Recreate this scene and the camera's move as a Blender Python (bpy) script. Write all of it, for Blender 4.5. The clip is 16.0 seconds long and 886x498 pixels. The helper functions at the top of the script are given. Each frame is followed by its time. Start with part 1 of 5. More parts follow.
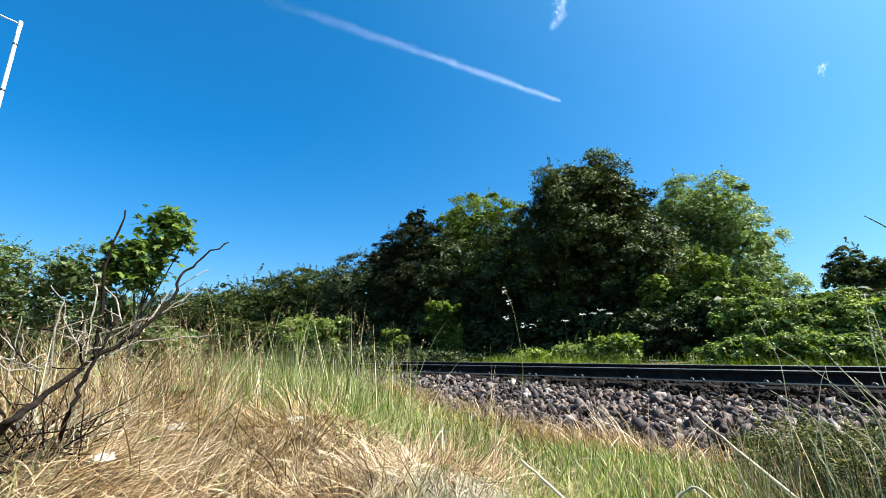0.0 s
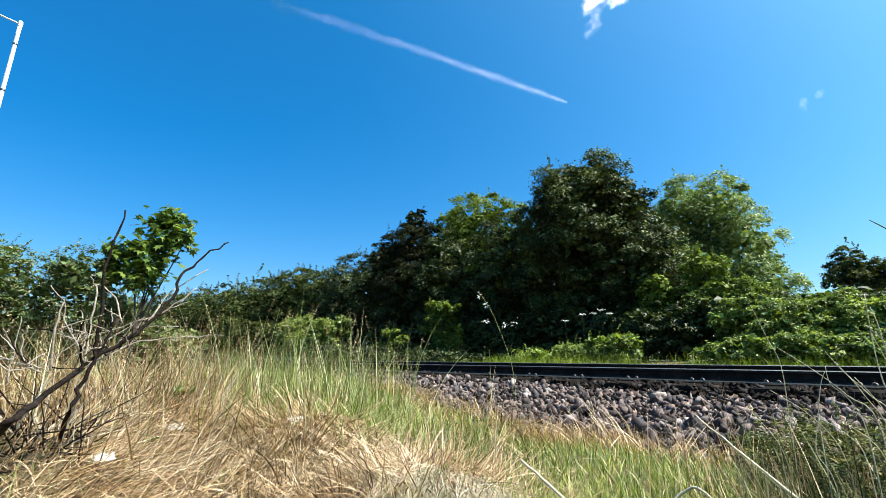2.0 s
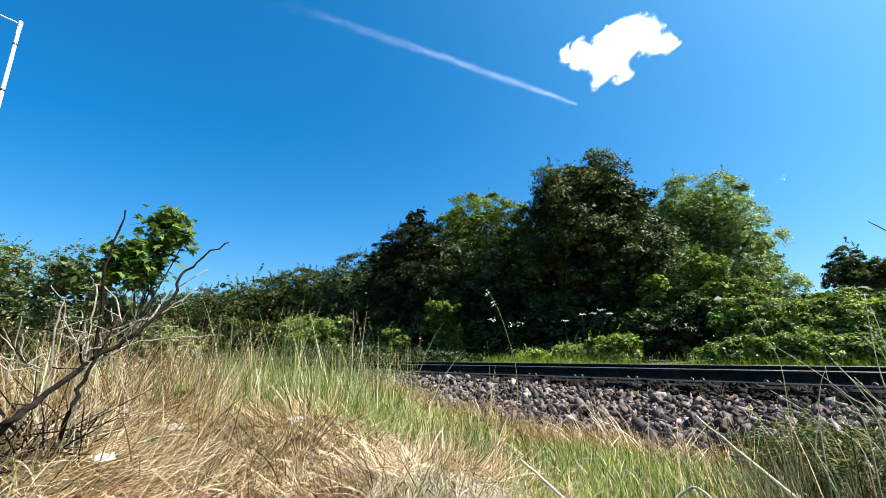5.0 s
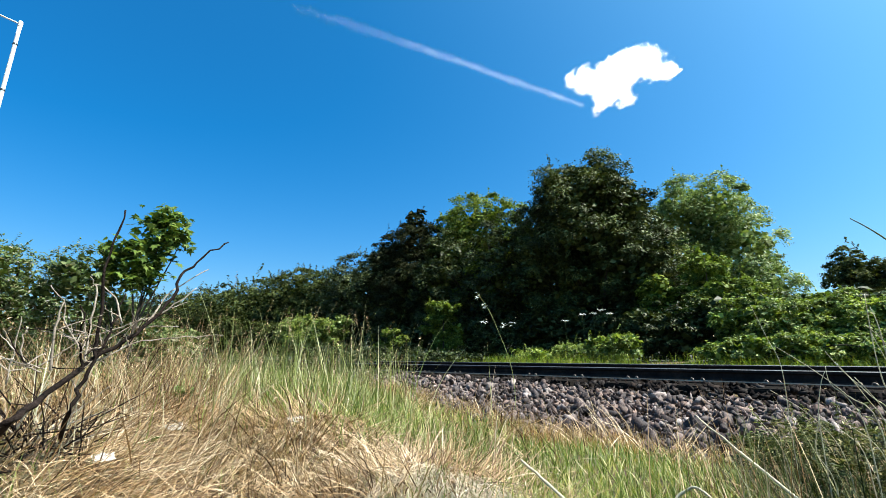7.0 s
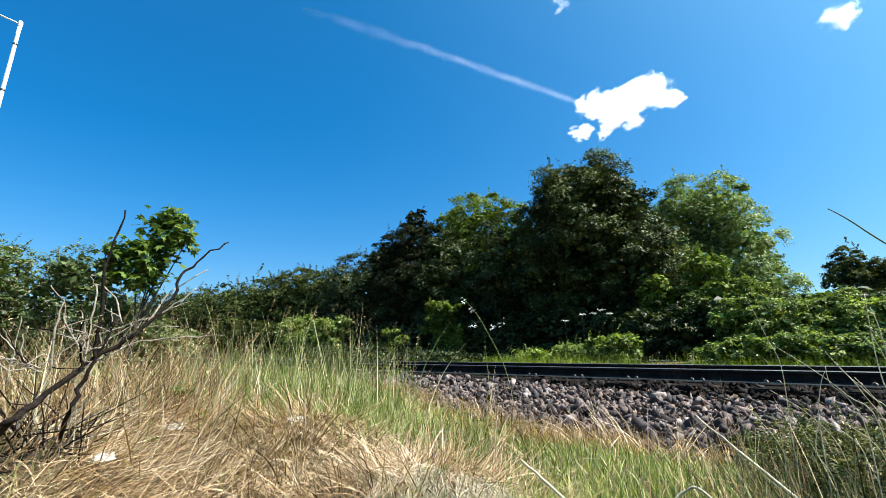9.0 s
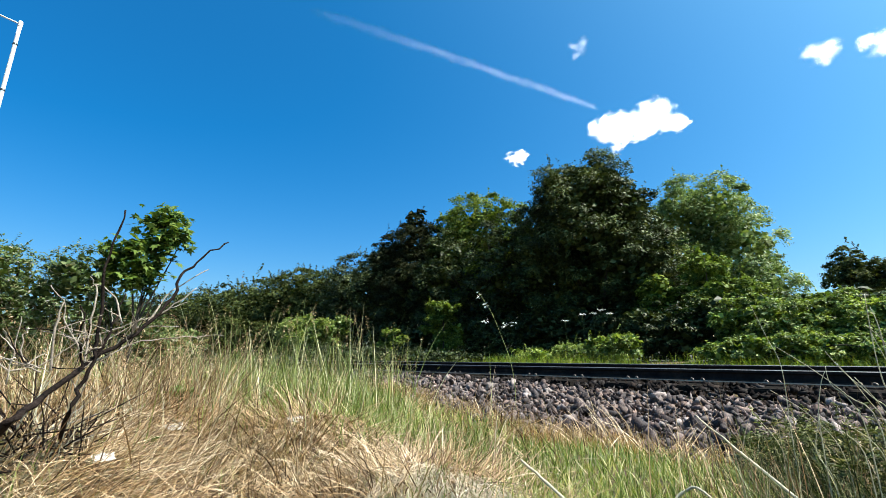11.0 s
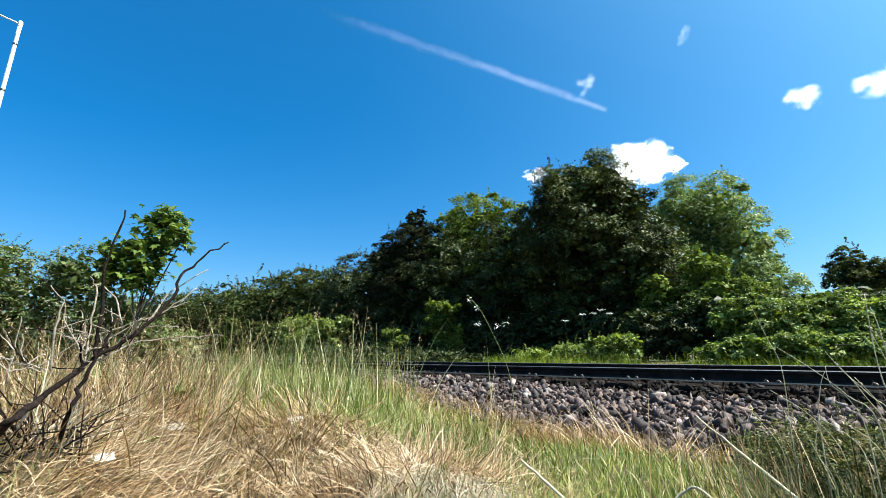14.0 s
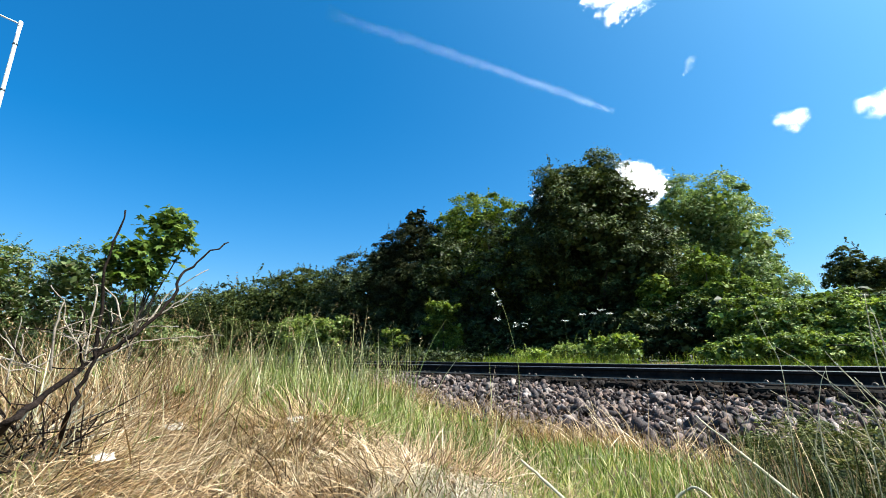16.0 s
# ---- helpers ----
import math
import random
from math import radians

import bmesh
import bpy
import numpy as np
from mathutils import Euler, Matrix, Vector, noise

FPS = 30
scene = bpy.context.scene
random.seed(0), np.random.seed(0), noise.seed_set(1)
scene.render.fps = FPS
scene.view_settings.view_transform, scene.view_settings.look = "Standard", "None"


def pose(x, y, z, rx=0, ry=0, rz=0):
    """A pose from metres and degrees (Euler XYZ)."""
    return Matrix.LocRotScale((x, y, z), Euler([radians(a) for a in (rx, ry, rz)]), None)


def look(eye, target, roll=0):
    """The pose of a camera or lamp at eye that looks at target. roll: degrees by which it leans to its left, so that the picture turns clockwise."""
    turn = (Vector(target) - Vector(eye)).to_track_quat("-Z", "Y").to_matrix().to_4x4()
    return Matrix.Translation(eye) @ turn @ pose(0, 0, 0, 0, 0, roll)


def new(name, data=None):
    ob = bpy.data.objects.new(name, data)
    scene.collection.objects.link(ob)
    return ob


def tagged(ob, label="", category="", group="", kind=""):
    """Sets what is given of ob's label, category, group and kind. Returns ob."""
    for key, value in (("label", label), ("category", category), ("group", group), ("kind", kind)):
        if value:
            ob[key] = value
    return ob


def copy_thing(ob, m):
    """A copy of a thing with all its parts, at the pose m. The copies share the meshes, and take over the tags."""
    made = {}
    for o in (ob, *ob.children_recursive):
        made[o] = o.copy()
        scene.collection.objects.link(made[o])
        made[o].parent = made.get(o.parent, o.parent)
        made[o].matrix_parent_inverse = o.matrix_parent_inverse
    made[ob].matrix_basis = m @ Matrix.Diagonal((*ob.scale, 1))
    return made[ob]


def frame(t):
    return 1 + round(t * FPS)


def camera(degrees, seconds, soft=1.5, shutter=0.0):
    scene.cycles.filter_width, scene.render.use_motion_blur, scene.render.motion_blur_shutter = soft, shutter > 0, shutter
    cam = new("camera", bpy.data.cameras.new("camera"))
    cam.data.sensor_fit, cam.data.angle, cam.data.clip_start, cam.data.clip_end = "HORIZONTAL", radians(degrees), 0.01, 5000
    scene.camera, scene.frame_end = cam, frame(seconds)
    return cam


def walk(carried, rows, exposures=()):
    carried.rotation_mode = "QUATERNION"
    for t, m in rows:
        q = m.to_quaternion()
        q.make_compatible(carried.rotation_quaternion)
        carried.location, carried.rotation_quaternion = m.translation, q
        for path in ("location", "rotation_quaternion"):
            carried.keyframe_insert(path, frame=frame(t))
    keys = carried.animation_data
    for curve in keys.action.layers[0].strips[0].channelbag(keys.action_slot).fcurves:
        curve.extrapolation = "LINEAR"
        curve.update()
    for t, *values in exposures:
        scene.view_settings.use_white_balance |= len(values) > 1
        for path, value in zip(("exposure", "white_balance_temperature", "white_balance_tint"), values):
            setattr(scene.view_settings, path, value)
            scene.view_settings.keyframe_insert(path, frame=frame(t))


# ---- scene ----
EYE = Vector((0.0, 0.0, 0.20))
AIM = EYE + Vector((-6.616, 7.105, 2.397))
cam = camera(89, 16.0, soft=0.4)
walk(cam, [(0.0, look(EYE, AIM, 0.44)), (16.0, look(EYE, AIM, 0.44))],
     exposures=[(0.0, 1.36), (3.5, 1.31), (7.0, 1.25), (9.0, 1.20), (11.3, 1.18), (11.7, 1.22), (12.05, 1.45), (12.4, 1.5), (12.85, 1.27), (14.0, 1.25), (16.0, 1.28)])

# ---- world and sun ----
SUN_EL, SUN_AZ = radians(57), radians(64)   # azimuth from +Y towards +X
world = bpy.data.worlds.new("summer_sky")
scene.world = world
world.use_nodes = True
wn, wl = world.node_tree.nodes, world.node_tree.links
sky = wn.new("ShaderNodeTexSky")
sky.sky_type, sky.sun_disc = "NISHITA", False
sky.sun_elevation, sky.sun_rotation = SUN_EL, SUN_AZ
sky.altitude, sky.air_density, sky.dust_density, sky.ozone_density = 50, 1.0, 2.2, 4.0
hsv = wn.new("ShaderNodeHueSaturation")
hsv.inputs["Saturation"].default_value, hsv.inputs["Hue"].default_value = 1.5, 0.502
hsv.inputs["Value"].default_value = 0.85
wl.new(sky.outputs[0], hsv.inputs["Color"])
# thin haze that brightens towards the sun
haze = wn.new("ShaderNodeTexSky")
haze.sky_type, haze.sun_disc = "NISHITA", False
haze.sun_elevation, haze.sun_rotation = SUN_EL, SUN_AZ
haze.altitude, haze.air_density, haze.dust_density, haze.ozone_density = 50, 0.15, 6.0, 1.0
tint = wn.new("ShaderNodeMix")
tint.data_type, tint.blend_type = "RGBA", "MULTIPLY"
tint.inputs[0].default_value, tint.inputs[7].default_value = 1.0, (0.11, 0.45, 0.40, 1)
wl.new(haze.outputs[0], tint.inputs[6])
both = wn.new("ShaderNodeMix")
both.data_type, both.blend_type = "RGBA", "ADD"
both.inputs[0].default_value = 1.0
wl.new(hsv.outputs[0], both.inputs[6])
wl.new(tint.outputs[2], both.inputs[7])
wl.new(both.outputs[2], wn["Background"].inputs["Color"])
wn["Background"].inputs["Strength"].default_value = 0.093
sun_data = bpy.data.lights.new("sun", "SUN")
sun_data.energy, sun_data.angle, sun_data.color = 5.0, radians(0.53), (1.0, 0.95, 0.86)
sun = new("sun", sun_data)
SUN_DIR = Vector((math.sin(SUN_AZ) * math.cos(SUN_EL), math.cos(SUN_AZ) * math.cos(SUN_EL), math.sin(SUN_EL)))
sun.matrix_world = look((0, 0, 30), Vector((0, 0, 30)) - SUN_DIR)

rng = np.random.default_rng(7)


# ---- materials ----
def ramp_of(nt, stops):
    r = nt.nodes.new("ShaderNodeValToRGB")
    el = r.color_ramp.elements
    while len(el) < len(stops):
        el.new(0.5)
    for e, (p, c) in zip(el, stops):
        e.position, e.color = p, (*c, 1)
    return r


def noise_of(nt, scale, detail=4.0, space="Object"):
    tc = nt.nodes.new("ShaderNodeTexCoord")
    n = nt.nodes.new("ShaderNodeTexNoise")
    n.inputs["Scale"].default_value, n.inputs["Detail"].default_value = scale, detail
    nt.links.new(tc.outputs[space], n.inputs["Vector"])
    return n


def mixed(nt, a, b, fac, mode="MIX"):
    m = nt.nodes.new("ShaderNodeMix")
    m.data_type, m.blend_type = "RGBA", mode
    for sock, val in ((m.inputs[0], fac), (m.inputs[6], a), (m.inputs[7], b)):
        if hasattr(val, "is_output"):
            nt.links.new(val, sock)
        elif isinstance(val, tuple):
            sock.default_value = (*val, 1)
        else:
            sock.default_value = val
    return m.outputs[2]


def blank(name):
    m = bpy.data.materials.new(name)
    m.use_nodes = True
    return m, m.node_tree, m.node_tree.nodes["Principled BSDF"]


def foliage(name, stops, translucency=0.35, rough=0.5, patch=2.0, gloss=0.12, patch_cols=((0.75, 0.8, 0.75), (1.2, 1.15, 1.0)), glow=(1.15, 1.2, 0.5)):
    """Leaves or blades: a colour of its own for every piece, patches at a larger scale, light coming through."""
    m, nt, bsdf = blank(name)
    geo = nt.nodes.new("ShaderNodeNewGeometry")
    r = ramp_of(nt, stops)
    nt.links.new(geo.outputs["Random Per Island"], r.inputs[0])
    n = noise_of(nt, patch, 3.0)
    pr = ramp_of(nt, [(0.35, patch_cols[0]), (0.65, patch_cols[1])])
    nt.links.new(n.outputs["Fac"], pr.inputs[0])
    col = mixed(nt, r.outputs[0], pr.outputs[0], 1.0, "MULTIPLY")
    nt.links.new(col, bsdf.inputs["Base Color"])
    bsdf.inputs["Roughness"].default_value = rough
    bsdf.inputs["Specular IOR Level"].default_value = gloss
    tr = nt.nodes.new("ShaderNodeBsdfTranslucent")
    warm = mixed(nt, col, glow, 1.0, "MULTIPLY")
    nt.links.new(warm, tr.inputs["Color"])
    mx = nt.nodes.new("ShaderNodeMixShader")
    mx.inputs[0].default_value = translucency
    nt.links.new(bsdf.outputs[0], mx.inputs[1])
    nt.links.new(tr.outputs[0], mx.inputs[2])
    nt.links.new(mx.outputs[0], nt.nodes["Material Output"].inputs["Surface"])
    return m


def solid(name, stops, scale, rough=0.7, metal=0.0, bump=0.0, fine=8.0, space="Object", per_object=0.0, per_island=0.0, gloss=0.2):
    """A surface with variation at two scales, relief and, where asked, a tone of its own for every piece."""
    m, nt, bsdf = blank(name)
    n = noise_of(nt, scale, 5.0, space)
    r = ramp_of(nt, stops)
    nt.links.new(n.outputs["Fac"], r.inputs[0])
    n2 = noise_of(nt, scale * fine, 4.0, space)
    r2 = ramp_of(nt, [(0.3, (0.7, 0.7, 0.7)), (0.7, (1.2, 1.2, 1.2))])
    nt.links.new(n2.outputs["Fac"], r2.inputs[0])
    col = mixed(nt, r.outputs[0], r2.outputs[0], 0.8, "MULTIPLY")
    if per_object or per_island:
        src = nt.nodes.new("ShaderNodeObjectInfo" if per_object else "ShaderNodeNewGeometry")
        r3 = ramp_of(nt, [(0.0, (0.22, 0.21, 0.23)), (0.4, (0.75, 0.70, 0.72)), (0.7, (1.05, 0.84, 0.74)), (0.85, (1.35, 1.28, 1.26)), (1.0, (1.9, 1.85, 1.85))])
        nt.links.new(src.outputs["Random" if per_object else "Random Per Island"], r3.inputs[0])
        col = mixed(nt, col, r3.outputs[0], per_object or per_island, "MULTIPLY")
    nt.links.new(col, bsdf.inputs["Base Color"])
    bsdf.inputs["Roughness"].default_value, bsdf.inputs["Metallic"].default_value = rough, metal
    bsdf.inputs["Specular IOR Level"].default_value = 0.5 if metal else gloss
    if bump:
        b = nt.nodes.new("ShaderNodeBump")
        b.inputs["Strength"].default_value, b.inputs["Distance"].default_value = bump, 0.01
        nt.links.new(n2.outputs["Fac"], b.inputs["Height"])
        nt.links.new(b.outputs[0], bsdf.inputs["Normal"])
    return m


M_SOIL = solid("dry_soil_and_thatch", [(0.3, (0.06, 0.04, 0.022)), (0.55, (0.13, 0.095, 0.05)), (0.75, (0.10, 0.085, 0.04))], 3.0, 0.95, bump=0.6)
M_STONE = solid("ballast_stone", [(0.3, (0.05, 0.041, 0.039)), (0.5, (0.125, 0.104, 0.098)), (0.72, (0.25, 0.212, 0.198))], 14.0, 0.85, bump=0.5, per_object=1.0)
M_STONES = solid("ballast_stones", [(0.3, (0.05, 0.041, 0.039)), (0.5, (0.125, 0.104, 0.098)), (0.72, (0.25, 0.212, 0.198))], 14.0, 0.85, bump=0.5, per_island=1.0)
# Crib stones carry the shade round the rails in a near-black base colour.
M_CRIB = solid("shade_dark_track_stones", [(0.3, (0.012, 0.011, 0.010)), (0.7, (0.035, 0.031, 0.03))], 12.0, 0.8, bump=0.5, per_island=1.0, gloss=0.02)
M_RAIL = solid("rusted_rail_side", [(0.3, (0.012, 0.010, 0.010)), (0.6, (0.028, 0.021, 0.019)), (0.8, (0.05, 0.034, 0.027))], 6.0, 0.7, 0.0, bump=0.2, gloss=0.04)
M_TOP = solid("polished_rail_head", [(0.3, (0.14, 0.13, 0.125)), (0.7, (0.30, 0.285, 0.275))], 4.0, 0.5, 1.0)
M_SLEEPER = solid("creosoted_timber", [(0.3, (0.008, 0.007, 0.006)), (0.7, (0.022, 0.018, 0.016))], 5.0, 0.85, bump=0.6, gloss=0.02)
M_CLIP = solid("rusty_clip_steel", [(0.3, (0.14, 0.11, 0.09)), (0.7, (0.28, 0.23, 0.20))], 20.0, 0.55, 0.5)
M_BARK = solid("grey_brown_bark", [(0.3, (0.025, 0.02, 0.015)), (0.7, (0.07, 0.057, 0.045))], 6.0, 0.9, bump=0.8)
M_TWIG = solid("dark_dead_twig_bark", [(0.3, (0.008, 0.006, 0.005)), (0.6, (0.02, 0.014, 0.012)), (0.8, (0.05, 0.036, 0.032))], 18.0, 0.85, bump=0.6, gloss=0.05)
M_PALE = solid("bleached_dead_wood", [(0.3, (0.17, 0.135, 0.105)), (0.6, (0.31, 0.26, 0.21)), (0.8, (0.48, 0.43, 0.37))], 16.0, 0.85, bump=0.4)
M_POLE = solid("weathered_white_paint", [(0.3, (0.62, 0.62, 0.63)), (0.7, (0.80, 0.80, 0.80))], 3.0, 0.5, bump=0.1)
M_BAND = solid("dark_steel_band", [(0.3, (0.05, 0.05, 0.05)), (0.7, (0.12, 0.12, 0.12))], 10.0, 0.5, 0.6)
M_PETAL = solid("cream_white_petals", [(0.3, (0.72, 0.72, 0.66)), (0.7, (0.85, 0.85, 0.8))], 20.0, 0.7)
M_LITTER = solid("grey_white_paper", [(0.3, (0.5, 0.47, 0.44)), (0.7, (0.72, 0.69, 0.66))], 30.0, 0.8, bump=0.3)

M_DRY = foliage("dry_straw", [(0.0, (0.045, 0.026, 0.014)), (0.35, (0.205, 0.135, 0.075)), (0.7, (0.45, 0.345, 0.215)), (1.0, (0.74, 0.65, 0.52))], 0.1, 0.55, 1.7, 0.3, ((0.80, 0.64, 0.48), (1.12, 1.07, 1.02)))
M_STEM = foliage("bleached_grass_stem", [(0.0, (0.34, 0.29, 0.21)), (1.0, (0.58, 0.53, 0.43))], 0.1, 0.6, 8.0, 0.2)
M_HEAP = foliage("bleached_straw", [(0.0, (0.15, 0.10, 0.07)), (0.5, (0.40, 0.32, 0.255)), (1.0, (0.64, 0.565, 0.50))], 0.1, 0.55, 6.0, 0.3)
M_GREEN = foliage("green_grass_blades", [(0.0, (0.06, 0.105, 0.02)), (0.4, (0.16, 0.22, 0.048)), (0.68, (0.31, 0.325, 0.115)), (1.0, (0.58, 0.51, 0.34))], 0.3, 0.5, 2.0, 0.25, ((0.7, 0.75, 0.7), (1.2, 1.15, 1.0)))
M_DARKGRASS = foliage("rank_dark_grass", [(0.0, (0.018, 0.024, 0.009)), (0.5, (0.08, 0.10, 0.032)), (0.78, (0.195, 0.19, 0.082)), (1.0, (0.54, 0.48, 0.34))], 0.15, 0.55, 3.0, 0.1)
M_STALK = foliage("grey_green_grass_stalks", [(0.0, (0.09, 0.125, 0.045)), (0.4, (0.22, 0.27, 0.085)), (0.7, (0.40, 0.40, 0.19)), (1.0, (0.68, 0.62, 0.47))], 0.25, 0.55, 2.0, 0.2)
M_VERGE = foliage("bright_verge_grass", [(0.0, (0.09, 0.14, 0.014)), (0.6, (0.20, 0.28, 0.032)), (1.0, (0.38, 0.40, 0.10))], 0.4, 0.5, 1.0, 0.12, ((0.55, 0.6, 0.55), (1.3, 1.25, 1.1)))
M_RUST = foliage("rusty_fine_grass", [(0.0, (0.20, 0.10, 0.045)), (0.5, (0.40, 0.25, 0.12)), (1.0, (0.60, 0.46, 0.28))], 0.2, 0.55, 3.0, 0.2)
# One leaf colour in lit and shaded copies; patches suggest sunlit clumps and hollows.
M_LEAF_LIT = foliage("lit_haw_leaves", [(0.0, (0.015, 0.023, 0.008)), (0.5, (0.05, 0.071, 0.023)), (0.85, (0.105, 0.128, 0.048)), (1.0, (0.18, 0.20, 0.10))], 0.12, 0.5, 0.9, 0.18, ((0.4, 0.45, 0.4), (1.65, 1.58, 1.35)))
M_LEAF_SHADED = foliage("shaded_haw_leaves", [(0.0, (0.012, 0.017, 0.007)), (0.5, (0.036, 0.052, 0.018)), (0.85, (0.07, 0.09, 0.034)), (1.0, (0.11, 0.125, 0.06))], 0.12, 0.5, 0.9, 0.2, ((0.5, 0.55, 0.5), (1.7, 1.6, 1.4)))
M_ASH = foliage("fresh_green_leaves", [(0.0, (0.035, 0.06, 0.014)), (0.5, (0.105, 0.155, 0.032)), (1.0, (0.26, 0.31, 0.075))], 0.32, 0.55, 0.8)
M_PINE = foliage("dark_conifer_needles", [(0.0, (0.010, 0.013, 0.008)), (0.6, (0.026, 0.032, 0.015)), (1.0, (0.07, 0.072, 0.038))], 0.1, 0.6, 1.0, 0.05)
M_WILLOW = foliage("grey_green_willow_leaves", [(0.0, (0.055, 0.085, 0.027)), (0.5, (0.165, 0.225, 0.075)), (0.85, (0.30, 0.36, 0.15)), (1.0, (0.46, 0.50, 0.34))], 0.32, 0.45, 0.7, 0.25, ((0.6, 0.68, 0.6), (1.35, 1.3, 1.15)), (1.0, 1.08, 0.55))
M_BRAMBLE = foliage("bramble_leaves", [(0.0, (0.04, 0.07, 0.018)), (0.4, (0.11, 0.165, 0.033)), (0.75, (0.25, 0.32, 0.07)), (1.0, (0.46, 0.50, 0.24))], 0.32, 0.42, 1.2, 0.28, ((0.6, 0.65, 0.6), (1.4, 1.35, 1.1)), (1.05, 1.1, 0.45))
M_GORSE = foliage("olive_scrub_leaves", [(0.0, (0.022, 0.032, 0.012)), (0.5, (0.045, 0.06, 0.02)), (1.0, (0.13, 0.145, 0.055))], 0.22, 0.6, 1.2, 0.05, ((0.55, 0.6, 0.55), (1.4, 1.35, 1.2)))
M_SYC = foliage("sycamore_leaves", [(0.0, (0.025, 0.05, 0.012)), (0.5, (0.075, 0.125, 0.025)), (1.0, (0.21, 0.28, 0.07))], 0.32, 0.45, 1.5, 0.25)
M_SHRUB = foliage("grey_green_shrub_leaves", [(0.0, (0.035, 0.055, 0.02)), (0.5, (0.10, 0.14, 0.05)), (0.85, (0.17, 0.20, 0.09)), (1.0, (0.32, 0.28, 0.28))], 0.25, 0.5, 2.0, 0.15)
M_DOCK = foliage("dock_leaf", [(0.0, (0.06, 0.12, 0.03)), (1.0, (0.14, 0.22, 0.06))], 0.3, 0.5, 4.0)


def vapour(name, through_part):
    """White vapour, partly translucent; an added glow stands in for light scattered inside."""
    m, nt, bsdf = blank(name)
    tr = nt.nodes.new("ShaderNodeBsdfTranslucent")
    bsdf.inputs["Base Color"].default_value = (0.97, 0.97, 0.97, 1)
    bsdf.inputs["Roughness"].default_value = 1.0
    bsdf.inputs["Specular IOR Level"].default_value = 0.0
    n = noise_of(nt, 0.02, 3.0)
    r = ramp_of(nt, [(0.3, (0.94, 0.95, 0.96)), (0.6, (0.98, 0.98, 0.98))])
    nt.links.new(n.outputs["Fac"], r.inputs[0])
    nt.links.new(r.outputs[0], tr.inputs["Color"])
    mx = nt.nodes.new("ShaderNodeMixShader")
    mx.inputs[0].default_value = through_part
    nt.links.new(bsdf.outputs[0], mx.inputs[1])
    nt.links.new(tr.outputs[0], mx.inputs[2])
    # Emission whitens the flecks that would lie in each other's shadow.
    bsdf.inputs["Emission Color"].default_value = (1, 1, 1, 1)
    bsdf.inputs["Emission Strength"].default_value = 0.7
    nt.links.new(mx.outputs[0], nt.nodes["Material Output"].inputs["Surface"])
    return m


M_CLOUD = vapour("glowing_cloud_vapour", 0.5)


# ---- mesh helpers ----
def mesh_of(name, v, f, mats, smooth=False, slots=None):
    me = bpy.data.meshes.new(name)
    v = np.asarray(v, dtype=np.float32)
    if isinstance(f, np.ndarray):
        k = f.shape[1]
        me.vertices.add(len(v))
        me.vertices.foreach_set("co", v.ravel())
        me.loops.add(f.size)
        me.loops.foreach_set("vertex_index", f.ravel().astype(np.int32))
        me.polygons.add(len(f))
        me.polygons.foreach_set("loop_start", np.arange(0, f.size, k, dtype=np.int32))
        me.update(calc_edges=True)
    else:
        me.from_pydata([tuple(p) for p in v], [], f)
    for m in mats if isinstance(mats, (list, tuple)) else [mats]:
        me.materials.append(m)
    if smooth:
        me.polygons.foreach_set("use_smooth", [True] * len(me.polygons))
    if slots is not None:
        me.polygons.foreach_set("material_index", np.asarray(slots, dtype=np.int32))
    me.update()
    return me


def bm_mesh(name, bm, mat, smooth=False):
    me = bpy.data.meshes.new(name)
    bm.to_mesh(me)
    bm.free()
    me.materials.append(mat)
    if smooth:
        me.polygons.foreach_set("use_smooth", [True] * len(me.polygons))
    return me


def part(name, me, parent, label="", m=None):
    ob = new(name, me)
    ob.parent = parent
    if m is not None:
        ob.matrix_basis = m
    if label:
        ob["label"] = label
    return ob


def thing(name, label, category, at=(0, 0, 0), group="", kind="", me=None):
    ob = new(name, me)
    ob.location = at
    return tagged(ob, label, category, group, kind)


def tube(points, radii, sides=7, wobble=0.0, seed=1):
    """A tapered, slightly uneven round branch through the points."""
    r = np.random.default_rng(seed)
    p = [Vector(q) for q in points]
    fine, rad = [], []
    for i in range(len(p) - 1):
        a, b = p[i], p[i + 1]
        prev, nxt = p[max(i - 1, 0)], p[min(i + 2, len(p) - 1)]
        for k in range(4):
            t = k / 4
            h = 0.5 * ((2 * a) + (b - prev) * t + (2 * prev - 5 * a + 4 * b - nxt) * t * t + (3 * a - prev - 3 * b + nxt) * t ** 3)
            fine.append(h + Vector(r.normal(0, wobble, 3)))
            rad.append(radii[i] * (1 - t) + radii[i + 1] * t)
    fine.append(p[-1])
    rad.append(radii[-1])
    v, f = [], []
    for i, q in enumerate(fine):
        d = (fine[min(i + 1, len(fine) - 1)] - fine[max(i - 1, 0)]).normalized()
        s = d.cross(Vector((0.31, 0.2, 0.93))).normalized()
        u = s.cross(d)
        g = rad[i] * (1 + r.normal(0, 0.08))
        for k in range(sides):
            a = 2 * math.pi * k / sides
            v.append(q + (s * math.cos(a) + u * math.sin(a)) * g)
    for i in range(len(fine) - 1):
        for k in range(sides):
            f.append((i * sides + k, i * sides + (k + 1) % sides, (i + 1) * sides + (k + 1) % sides, (i + 1) * sides + k))
    f.append(tuple(range(sides))[::-1])
    f.append(tuple(range((len(fine) - 1) * sides, len(fine) * sides)))
    return v, f


def smooth01(t):
    t = np.clip(t, 0, 1)
    return t * t * (3 - 2 * t)


